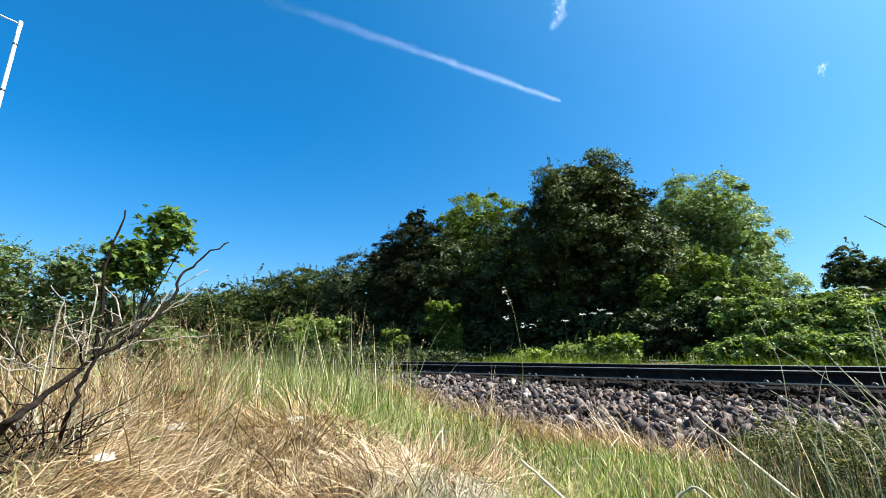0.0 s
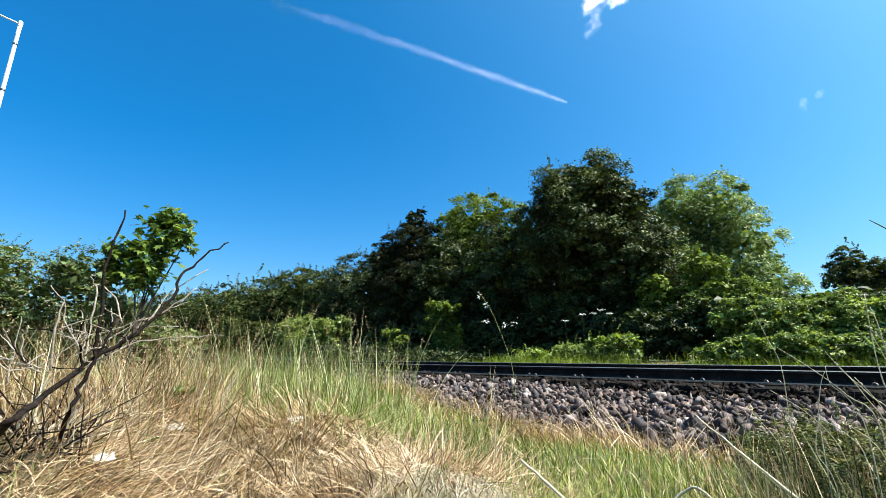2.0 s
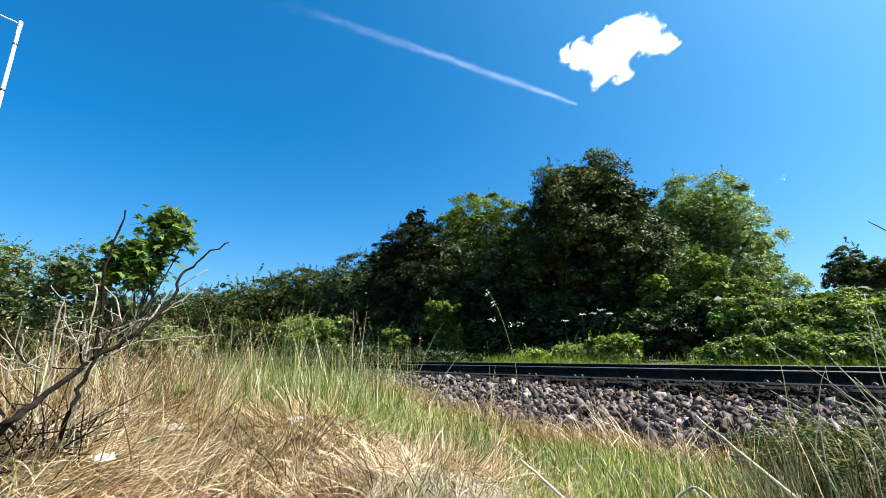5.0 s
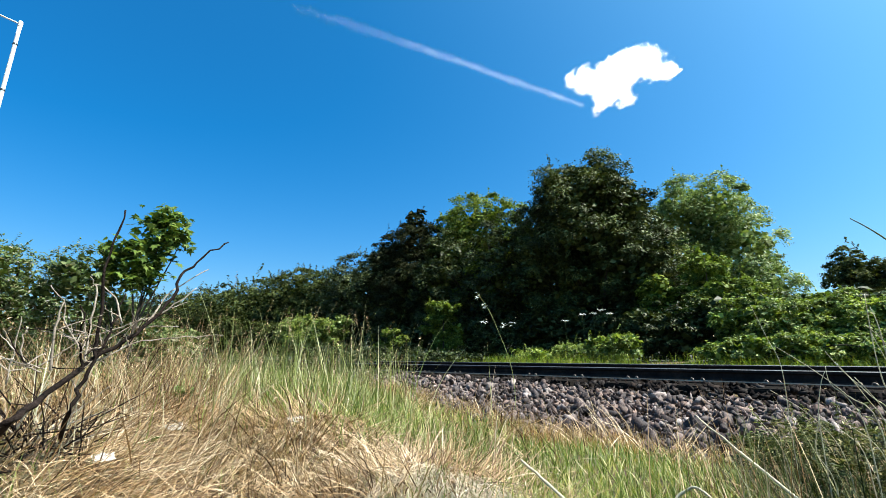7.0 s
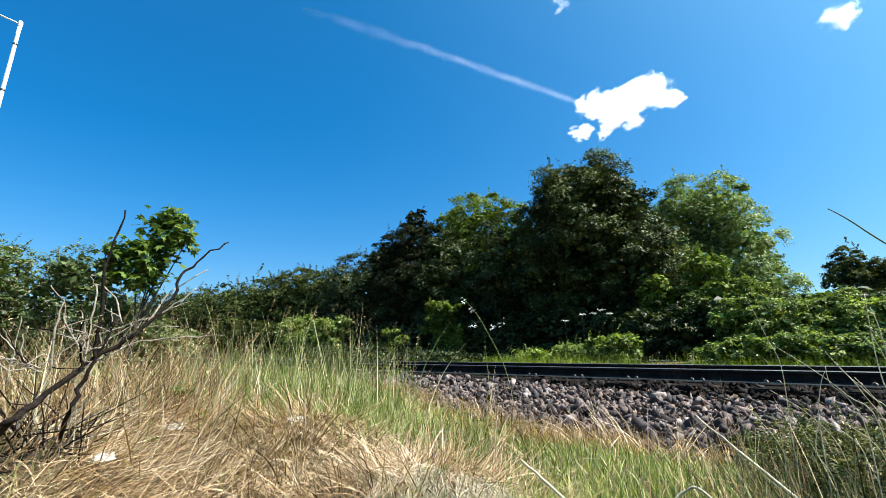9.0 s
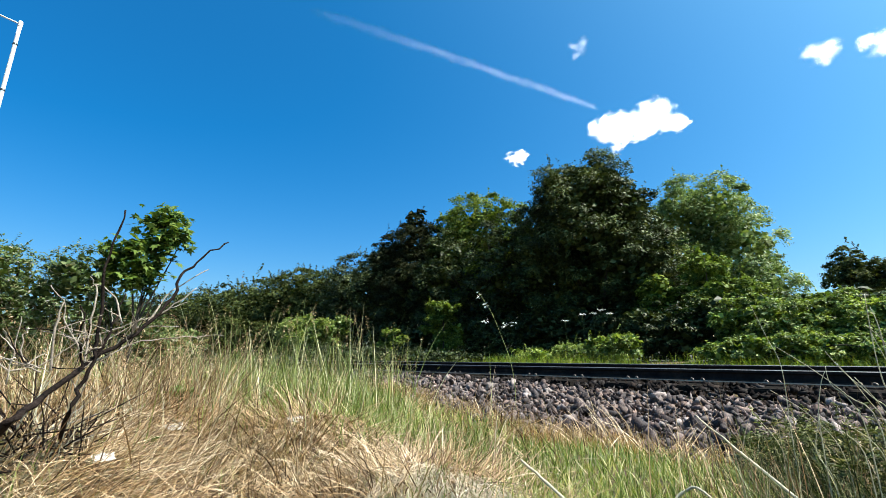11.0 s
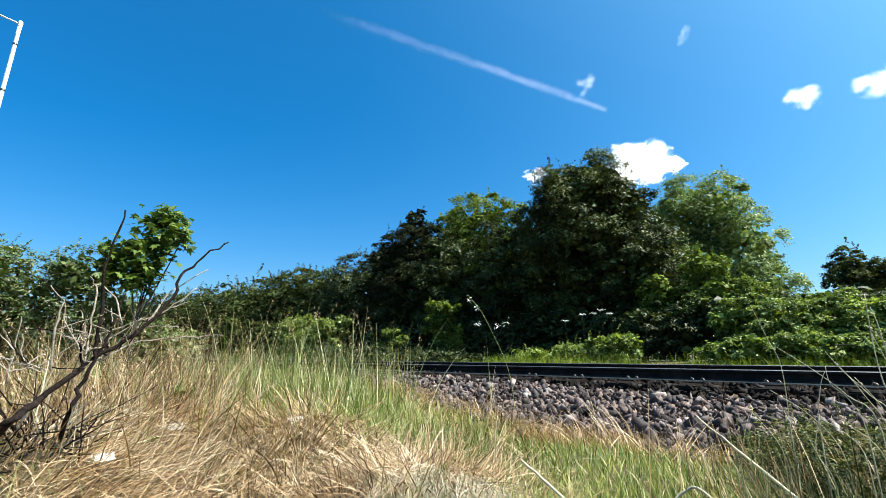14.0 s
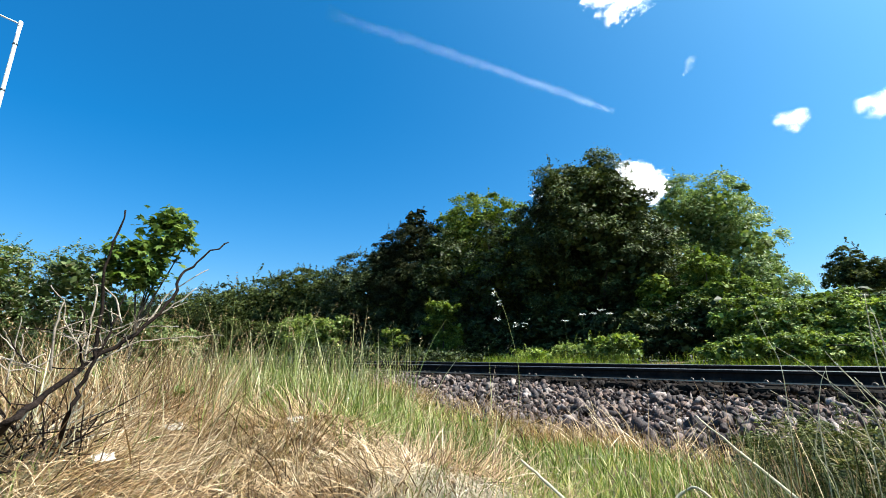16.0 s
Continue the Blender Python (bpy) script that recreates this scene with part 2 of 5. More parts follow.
# ---- lie of the land: the track runs along x, its near rail at y = 5.37 ----
def toe(x):
    return 2.72 + 0.36 * np.clip(-x - 1.6, 0, 3.6)


MOUNDS = [(-1.85, 0.1, 0.40, 0.17), (-1.08, 1.08, 0.32, 0.12), (-1.98, 1.26, 0.36, 0.16), (-2.6, 0.55, 0.5, 0.16), (-3.4, 0.9, 0.7, 0.10), (-0.55, 2.15, 0.5, 0.03)]


def near_ground(x, y):
    z = -0.29 + 0.22 * smooth01((-x - 1.3) / 4.2)
    for mx, my, r, h in MOUNDS:
        z = z + h * np.exp(-((x - mx) ** 2 + (y - my) ** 2) / r ** 2)
    return z + 0.018 * np.sin(x * 4.1 + 1.3 * y) * np.cos(y * 3.7 - x)


def ballast_top(x, y):
    """Height of the ballast: toe, shoulder, sunk cribs between the sleepers, far shoulder."""
    t = toe(x)
    zt = np.maximum(near_ground(x, t), -0.30) - 0.01
    crest = -0.055 - 0.065 * smooth01((x + 4.0) / 3.0)
    up = zt + (crest - zt) * np.clip((y - t) / (4.3 - t + 1e-6), 0, 1)
    bed = crest - 0.03 * smooth01((y - 4.35) / 0.2) + (-0.045 - crest + 0.03) * smooth01((y - 4.5) / 0.4)
    return np.where(y < 4.3, up, bed)


def ground(x, y):
    x, y = np.asarray(x, float), np.asarray(y, float)
    near = near_ground(np.clip(x, -60, 60), np.clip(y, -20, 20))
    bal = ballast_top(x, y) - 0.055
    far = -0.14 + 0.35 * smooth01((y - 8.2) / 3.5) + 0.03 * np.sin(x * 1.7) * np.cos(y * 2.3)
    z = np.where(y < toe(x), near, np.where(y < 8.2, bal, far))
    reach = smooth01((np.hypot(x, y) - 60) / 100)
    return z * (1 - reach) - 0.1 * reach


def axis_of(lo, hi, step, far=3000.0):
    inner = np.arange(lo, hi + step / 2, step)
    out = step * 1.35 ** np.arange(1, 40)
    out = np.cumsum(out)
    out = out[out < far]
    return np.concatenate([(lo - out)[::-1], inner, hi + out])


gx, gy = axis_of(-9, 3, 0.09), axis_of(-1.5, 12, 0.09)
GX, GY = np.meshgrid(gx, gy)
gv = np.stack([GX, GY, ground(GX, GY)], -1).reshape(-1, 3)
nx, ny = len(gx), len(gy)
ii = (np.arange(ny - 1)[:, None] * nx + np.arange(nx - 1)[None]).ravel()
gf = np.stack([ii, ii + 1, ii + 1 + nx, ii + nx], 1)
thing("ground", "dry brown soil and thatch under trackside grass", "ground", kind="structure",
      me=mesh_of("ground", gv, gf, M_SOIL, True))


# ---- track ----
def rail_profile():
    half = [(0.070, 0.0), (0.070, 0.011), (0.022, 0.026), (0.0095, 0.045), (0.0095, 0.105), (0.020, 0.117), (0.035, 0.122),
            (0.035, 0.150), (0.027, 0.158), (0.0, 0.159)]
    return half + [(-a, b) for a, b in half[-2::-1]]


# Pale colour paints the thin highlight along the rail's foot edge.
M_FOOT = solid("highlit_rail_foot", [(0.3, (0.42, 0.34, 0.27)), (0.7, (0.58, 0.49, 0.41))], 9.0, 0.8, gloss=0.05)


def rail(y, z, tall):
    prof = [(a, b * tall) for a, b in rail_profile()]
    xs = np.concatenate([np.arange(-200, -20, 6.0), np.arange(-20, 8, 0.5), np.arange(8, 60, 6.0)])
    v = [(x, a, b) for x in xs for a, b in prof]
    n = len(prof)
    f, slots = [], []
    for i in range(len(xs) - 1):
        for k in range(n):
            k2 = (k + 1) % n
            f.append((i * n + k, (i + 1) * n + k, (i + 1) * n + k2, i * n + k2))
            slots.append(1 if k in (7, 8, 9, 10) else 2 if k in (0, n - 2) else 0)
    root = thing("rail", "long rusty steel rail with a polished head", "rail", (0, y, z), "rails of the track")
    part("web", mesh_of("web", v, [q for q, k in zip(f, slots) if k == 0], M_RAIL), root)
    part("running_surface", mesh_of("running_surface", v, [q for q, k in zip(f, slots) if k == 1], M_TOP), root, "polished running surface")
    part("foot_edge", mesh_of("foot_edge", v, [q for q, k in zip(f, slots) if k == 2], M_FOOT), root, "foot edge with a highlight put into its pale colour")
    return root


RAIL_Y = (5.37, 6.875)
rail(RAIL_Y[0], 0.013, 0.76)
rail(RAIL_Y[1], 0.050, 0.76)


def box_bm(sx, sy, sz, bevel=0.008):
    bm = bmesh.new()
    bmesh.ops.create_cube(bm, size=1.0)
    for q in bm.verts:
        q.co = Vector((q.co.x * sx, q.co.y * sy, q.co.z * sz))
    bmesh.ops.bevel(bm, geom=bm.edges[:], offset=bevel, segments=2, affect="EDGES")
    return bm


def sleeper_thing():
    root = thing("sleeper", "dark creosoted timber sleeper bedded in ballast", "sleeper", (0, 6.12, 0), "sleepers of the track")
    part("timber", bm_mesh("timber", box_bm(0.25, 2.6, 0.13, 0.012), M_SLEEPER), root, m=pose(0, 0, -0.0655))
    plate = bm_mesh("baseplate", box_bm(0.19, 0.34, 0.014, 0.004), M_RAIL)
    hook_v, hook_f = tube([(-0.02, 0, 0), (-0.02, 0.01, 0.016), (-0.008, 0.0, 0.026), (0.008, -0.01, 0.022), (0.016, -0.016, 0.008)], [0.0065] * 5, 4)
    hook = mesh_of("clip", hook_v, hook_f, M_CLIP, True)
    for s, y in enumerate(RAIL_Y):
        seat = part("baseplate", plate, root, m=pose(0, y - 6.12, 0.0062))
        for side in (-1, 1):
            for dx in (-0.048, 0.048):
                part("clip", hook, seat, "rusty spring clip", pose(dx, side * 0.066, 0.0118, 0, 0, 0 if side < 0 else 180))
    return root


first = sleeper_thing()
CANT = 1.41
first.matrix_basis = pose(-2.664, 6.12, 0.0185, CANT)
for k in range(-60, 9):
    if k:
        copy_thing(first, pose(-2.664 + 0.65 * k, 6.12, 0.0185 + random.uniform(-0.003, 0.0), CANT, 0, random.uniform(-0.6, 0.6)))


# ---- ballast ----
def stone_mesh(seed, mat):
    r = np.random.default_rng(seed)
    bm = bmesh.new()
    for p in r.uniform(-1, 1, (8, 3)):
        p = p / max(abs(p)) * r.uniform(0.75, 1.0)
        bm.verts.new((p[0] * 0.62, p[1] * 0.46, p[2] * 0.30))
    res = bmesh.ops.convex_hull(bm, input=bm.verts[:])
    bmesh.ops.delete(bm, geom=[g for g in res["geom_interior"] if isinstance(g, bmesh.types.BMVert)], context="VERTS")
    bmesh.ops.triangulate(bm, faces=bm.faces[:])
    return bm_mesh("stone", bm, mat)


STONES = [stone_mesh(s, M_STONE) for s in range(24)]
SHAPES = []
for me in STONES:
    SHAPES.append((np.array([q.co[:] for q in me.vertices]), np.array([q.vertices[:] for q in me.polygons])))


def heap(xy, z, size, mat, name, label, parent=None):
    vs, fs, n = [], [], 0
    for (x, y), h, s in zip(xy, z, size):
        sv, sf = SHAPES[rng.integers(len(SHAPES))]
        m = np.array(Euler((rng.normal(0, 0.9), rng.normal(0, 0.9), rng.uniform(0, 6.28))).to_matrix())
        vs.append(sv @ m.T * s + (x, y, h))
        fs.append(sf + n)
        n += len(sv)
    me = mesh_of(name, np.concatenate(vs), np.concatenate(fs), mat)
    if parent is None:
        return thing(name, label, "ballast", kind="stuff", me=me)
    return tagged(part(name, me, parent), kind="stuff")


def ballast():
    root = thing("ballast_bed", "heaped grey and pinkish crushed stone ballast", "ballast", kind="structure")
    # shoulder
    n = 23600
    x = np.concatenate([rng.uniform(-7.5, 2.2, 16000), rng.uniform(-20, -7.5, 4000), rng.uniform(2.2, 9, 3600)])
    y = rng.uniform(2.5, 4.42, n)
    ok = y > toe(x) - 0.12 + rng.normal(0, 0.07, n)
    x, y = x[ok], y[ok]
    size = np.clip(rng.lognormal(np.log(0.051), 0.42, len(x)), 0.022, 0.12)
    z = ballast_top(x, y) + rng.uniform(-0.06, 0.045, len(x))
    # the stretch of shoulder in front of the nearest sleepers, stone by stone
    near = np.where((x > -2.3) & (x < -0.3) & (y < 3.6))[0]
    near = near[::max(1, len(near) // 300)][:300]
    rest = np.setdiff1d(np.arange(len(x)), near)
    heap(np.stack([x, y], 1)[rest], z[rest], size[rest], M_STONES, "loose_stones", "", root)
    # cribs, between and under the rails, in the shade-dark stone colour
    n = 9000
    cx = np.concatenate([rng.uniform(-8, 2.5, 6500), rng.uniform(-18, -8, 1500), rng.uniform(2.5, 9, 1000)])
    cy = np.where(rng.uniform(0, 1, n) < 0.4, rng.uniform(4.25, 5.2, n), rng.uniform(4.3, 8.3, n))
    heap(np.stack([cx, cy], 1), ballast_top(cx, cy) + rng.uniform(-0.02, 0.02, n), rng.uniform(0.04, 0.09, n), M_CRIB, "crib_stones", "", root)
    return root, x, y, z, size, near


BED, BX, BY, BZ, BS, BNEAR = ballast()


# ---- grass ----
def blades(base, length, width, azim, lean, curl, segs=3, twist=0.6):
    """Tapered ribbons that leave the ground at a lean and curl over along their length."""
    n = len(base)
    t = np.linspace(0, 1, segs + 1)
    ang = lean[:, None] + curl[:, None] * t[None]
    step = (length / segs)[:, None]
    hor = np.concatenate([np.zeros((n, 1)), np.cumsum(np.sin(ang[:, :-1]) * step, 1)], 1)
    ver = np.concatenate([np.zeros((n, 1)), np.cumsum(np.cos(ang[:, :-1]) * step, 1)], 1)
    ax, ay = np.cos(azim), np.sin(azim)
    mid = np.stack([base[:, 0, None] + ax[:, None] * hor, base[:, 1, None] + ay[:, None] * hor, base[:, 2, None] + ver], -1)
    wa = azim + np.pi / 2 + rng.normal(0, twist, n)
    side = np.stack([np.cos(wa), np.sin(wa), rng.normal(0, 0.25, n)], -1)
    w = width[:, None] * (1 - 0.92 * t[None] ** 1.6) * 0.5
    off = side[:, None, :] * w[:, :, None]
    v = np.stack([mid - off, mid + off], 2).reshape(-1, 3)
    k = 2 * (segs + 1)
    one = np.array([(2 * i, 2 * i + 1, 2 * i + 3, 2 * i + 2) for i in range(segs)])
    f = (np.arange(n)[:, None, None] * k + one[None]).reshape(-1, 4)
    return v, f


def fan(n, near, far, spread=54):
    """Places on the bank round the tripod's spot, denser close by."""
    r = near * (far / near) ** rng.uniform(0, 1, n)
    a = radians(133) + rng.uniform(-radians(spread), radians(spread), n)
    return r * np.cos(a), r * np.sin(a)


def grass(name, label, v, f, mat):
    return thing(name, label, "grass", kind="stuff", me=mesh_of(name, v, f, mat))


def downhill(x, y):
    e = 0.03
    gx_ = near_ground(x + e, y) - near_ground(x - e, y)
    gy_ = near_ground(x, y + e) - near_ground(x, y - e)
    return np.arctan2(-gy_, -gx_)


def patchy(x, y):
    return np.sin(x * 2.3 + 0.7) * np.cos(y * 2.9 - 0.4) + 0.6 * np.sin(x * 5.1 - y * 4.3)


def laid(x, y, azim, length, width, lift):
    """Long straws that lie over the ground, bowed, each at its own height in the mat."""
    n, segs = len(x), 6
    t = np.linspace(0, 1, segs + 1)
    turn = rng.normal(0, 0.55, n)[:, None] * t[None]
    step = (length / segs)[:, None]
    px = x[:, None] + np.concatenate([np.zeros((n, 1)), np.cumsum(np.cos(azim[:, None] + turn)[:, :-1] * step, 1)], 1)
    py = y[:, None] + np.concatenate([np.zeros((n, 1)), np.cumsum(np.sin(azim[:, None] + turn)[:, :-1] * step, 1)], 1)
    pz = near_ground(px, py) + lift[:, None] * (0.25 + 0.75 * np.sin(np.pi * np.clip(t, 0, 1)) ** 0.8)[None] + (rng.normal(0, 0.012, n)[:, None] * t[None])
    wa = azim + np.pi / 2
    side = np.stack([np.cos(wa), np.sin(wa), rng.normal(0, 0.6, n)], -1)
    w = width[:, None] * (1 - 0.7 * t[None] ** 2) * 0.5
    mid = np.stack([px, py, pz], -1)
    off = side[:, None, :] * w[:, :, None]
    v = np.stack([mid - off, mid + off], 2).reshape(-1, 3)
    one = np.array([(2 * i, 2 * i + 1, 2 * i + 3, 2 * i + 2) for i in range(segs)])
    return v, (np.arange(n)[:, None, None] * 2 * (segs + 1) + one[None]).reshape(-1, 4)


def dryness(x, y):
    """1 on the straw close by and along the bank to the west, 0 on the green strip towards the ballast."""
    az = np.degrees(np.arctan2(y, x))
    edge = np.interp(az, (118, 126, 134, 143.7, 147.6, 154, 161, 168, 178), (1.15, 1.5, 1.95, 2.3, 2.6, 3.1, 3.4, 4.2, 9.0))
    return smooth01((edge - np.hypot(x, y) + 0.28 * patchy(x, y)) / 0.5 + 0.5)


def bank_grass():
    # matted dry straw, tuft by tuft, combed downhill and curling over
    def is_dry(x, y):
        q = toe(x) - y
        wet = dryness(x, y)
        ok = (rng.uniform(0, 1, len(x)) < np.where(q > 0.3, wet * 0.84 + 0.16, 0.45)) & (q > -0.02)
        return ok & ~((x > -1.0) & (q > 0.3) & (rng.uniform(0, 1, len(x)) < 0.8))

    x, y = fan(3900, 0.72, 8.0)
    ok = is_dry(x, y)
    x, y = x[ok], y[ok]
    t, per = len(x), 16
    az_t = downhill(x, y) + 0.5 + rng.normal(0, 0.6, t)
    flat_t = rng.uniform(0, 1, t)
    tone = np.repeat(flat_t, per)
    d = np.repeat(np.clip(np.hypot(x, y) / 1.7, 0.75, 1.5), per)
    bx = np.repeat(x, per) + rng.normal(0, 0.035, t * per) * d
    by = np.repeat(y, per) + rng.normal(0, 0.035, t * per) * d
    n = t * per
    bz = near_ground(bx, by) + rng.uniform(-0.01, 0.03, n)
    lean = np.where(tone < 0.82, rng.uniform(0.8, 1.5, n), rng.uniform(0.1, 0.8, n))
    curl = np.where(tone < 0.82, rng.uniform(0.0, 1.2, n), rng.uniform(0.2, 1.5, n))
    ln = rng.uniform(0.1, 0.28, n) * d
    v, f = blades(np.stack([bx, by, bz], 1), ln, rng.uniform(0.0018, 0.0047, n) * d, np.repeat(az_t, per) + rng.normal(0, 0.2, n), lean, curl, 5)
    grass("dry_grass", "matted sun-bleached dry grass lying over the bank", v, f, M_DRY)
    # loose single straws
    x, y = fan(16000, 0.75, 8.0)
    ok = is_dry(x, y)
    x, y = x[ok], y[ok]
    n = len(x)
    v, f = blades(np.stack([x, y, near_ground(x, y) + rng.uniform(0.02, 0.07, n)], 1), rng.uniform(0.05, 0.17, n), rng.uniform(0.0016, 0.0034, n) * np.clip(np.hypot(x, y) / 1.5, 0.8, 2),
                  rng.uniform(0, 6.28, n), rng.uniform(0.7, 1.6, n), rng.uniform(-0.5, 1.1, n), 4)
    grass("loose_straw", "loose broken straws scattered over the mat", v, f, M_DRY)
    # long straw combed over the mounds, following their surface
    for (hx, hy), rad, n, comb, loose, mat, label in (((-1.08, 1.10), 0.19, 2600, None, 0.45, M_HEAP, "bleached pale straw combed down a mound"),
                                                      ((-1.98, 1.26), 0.20, 1700, 0.1, 0.4, M_DRY, "golden dry straw combed across a mound"),
                                                      ((-1.55, 0.75), 0.26, 1300, -0.5, 0.6, M_DRY, "dry straw laid over the foot of the bank"),
                                                      ((-2.55, 0.75), 0.34, 1500, 0.6, 0.6, M_DRY, "dry straw laid over the bank")):
        x, y = hx + rng.normal(0, rad, n) * 0.8, hy + rng.normal(0, rad, n) * 0.8
        away = np.arctan2(y - hy, x - hx)
        az = (np.where(rng.uniform(0, 1, n) < 0.7, -0.75, away) if comb is None else comb + np.where(rng.uniform(0, 1, n) < 0.35, np.pi, 0)) + rng.normal(0, loose, n)
        v, f = laid(x, y, az, rng.uniform(0.12, 0.34, n), rng.uniform(0.0022, 0.0044, n) * (0.62 if mat is M_HEAP else 1.0), rng.uniform(0.01, 0.065, n) * (0.75 if mat is M_HEAP else 1.0))
        grass("straw_heap", label, v, f, mat)
    # green grass between the straw and the ballast
    x, y = fan(62000, 0.8, 9.0)
    q = toe(x) - y
    wet = dryness(x, y)
    p = np.where(q > 0.28, 1 - 0.92 * wet, 0.35) * np.where(x < -5.5, 0.8, 1)
    p = np.where((x > -1.05) & (q > 0.3), np.maximum(p, 0.75), p)
    ok = (rng.uniform(0, 1, len(x)) < p) & (q > -0.05)
    x, y, q = x[ok], y[ok], q[ok]
    n = len(x)
    z = near_ground(x, y) - 0.005
    d = np.hypot(x, y)
    ln = rng.uniform(0.05, 0.19, n) * np.clip(0.5 + 0.5 * q, 0.5, 1.0) * np.clip(d / 2.2, 0.75, 1.3) * np.where(x > -1.6, 0.75, 1.0)
    v, f = blades(np.stack([x, y, z], 1), ln, rng.uniform(0.0024, 0.0055, n) * np.clip(d / 1.6, 0.8, 2.0),
                  rng.uniform(0, 6.28, n), rng.uniform(0.0, 0.55, n), rng.uniform(0.1, 1.2, n), 3)
    grass("green_grass", "fresh green grass along the foot of the ballast", v, f, M_GREEN)
    # short thick turf close to the camera's spot
    x, y = fan(26000, 0.8, 3.2)
    q = toe(x) - y
    ok = (q > 0.05) & (dryness(x, y) < 0.6) & ((x > -1.4) | (q < 1.5)) & (rng.uniform(0, 1, len(x)) < np.where(q < 1.35, 0.9, 0.15))
    x, y = x[ok], y[ok]
    n = len(x)
    v, f = blades(np.stack([x, y, near_ground(x, y) - 0.005], 1), rng.uniform(0.03, 0.1, n), rng.uniform(0.0016, 0.0036, n), rng.uniform(0, 6.28, n), rng.uniform(0.1, 0.9, n), rng.uniform(0.1, 1.2, n), 3)
    grass("short_turf", "short thick green and straw-coloured turf", v, f, M_GREEN)
    # the same rough grass goes on round the spot and along the bank
    n = 14000
    x, y = rng.uniform(-16, 9, n), rng.uniform(-7, 2.7, n)
    turn = np.abs((np.arctan2(y, x) - radians(133) + np.pi) % (2 * np.pi) - np.pi)
    ok = ((turn > radians(52)) | (np.hypot(x, y) > 7)) & (np.hypot(x, y) > 0.75)
    x, y = x[ok], y[ok]
    n = len(x)
    v, f = blades(np.stack([x, y, ground(x, y) - 0.01], 1), rng.uniform(0.1, 0.3, n), rng.uniform(0.008, 0.016, n), rng.uniform(0, 6.28, n), rng.uniform(0.1, 1.2, n), rng.uniform(0.1, 1.2, n), 3)
    half = rng.uniform(0, 1, n) < 0.5
    pick = np.repeat(half, 3)
    grass("rough_grass", "rough dry grass over the rest of the bank", v, f[pick], M_DRY)
    grass("rough_grass", "rough green grass over the rest of the bank", v, f[~pick], M_GREEN)
    # rusty fine grass where the bank meets the stones
    n = 7500
    x = rng.uniform(-4.2, 0.3, n)
    y = toe(x) + rng.normal(-0.12, 0.16, n)
    ok = patchy(x * 1.7, y * 1.7) + rng.normal(0, 0.5, n) > -0.2
    x, y = x[ok], y[ok]
    n = len(x)
    v, f = blades(np.stack([x, y, np.maximum(ground(x, y), near_ground(x, y)) - 0.005], 1), rng.uniform(0.05, 0.17, n), rng.uniform(0.0016, 0.0036, n) * 1.3, rng.uniform(0, 6.28, n), rng.uniform(0.0, 0.6, n), rng.uniform(0.0, 0.9, n), 3)
    grass("fringe_grass", "rusty dry fine grass at the foot of the ballast", v, f, M_RUST)
    # verge beyond the far rail
    n = 34000
    x, y = rng.uniform(-30, 4, n), rng.uniform(8.0, 10.6, n)
    keep = rng.uniform(0, 1, n) < np.clip((x + 9.5) / 2.5, 0.08, 1.0) * np.where((x > -3.7) & (x < -2.7), 0.25, 1.0)
    x, y = x[keep], y[keep]
    n = len(x)
    v, f = blades(np.stack([x, y, ground(x, y) - 0.01], 1), rng.uniform(0.14, 0.42, n), rng.uniform(0.005, 0.011, n),
                  rng.uniform(0, 6.28, n), rng.uniform(0, 0.4, n), rng.uniform(0.1, 0.9, n), 3)
    grass("verge_grass", "bright green verge grass beyond the far rail", v, f, M_VERGE)


bank_grass()


# ---- leaves, crowns and trees ----
def leaves(c, size, up=0.5, slim=0.55, out=None):
    """Small folded leaves, one island each."""
    n = len(c)
    nor = rng.normal(0, 1, (n, 3))
    nor[:, 2] = np.abs(nor[:, 2]) + up
    if out is not None:
        nor = 0.45 * nor + out
        nor[:, 2] += 0.25
    nor /= np.linalg.norm(nor, axis=1)[:, None]
    d = np.cross(nor, rng.normal(0, 1, (n, 3)))
    d /= np.linalg.norm(d, axis=1)[:, None]
    s = np.cross(nor, d)
    size = np.broadcast_to(size, n)[:, None]
    base, tip = c - d * size * 0.5, c + d * size * 0.5
    fold = nor * size * 0.12
    v = np.stack([base, c + s * size * slim * 0.5 + fold, tip, c - s * size * slim * 0.5 + fold], 1).reshape(-1, 3)
    one = np.array([(0, 1, 2), (0, 2, 3)])
    f = (np.arange(n)[:, None, None] * 4 + one[None]).reshape(-1, 3)
    return v, f


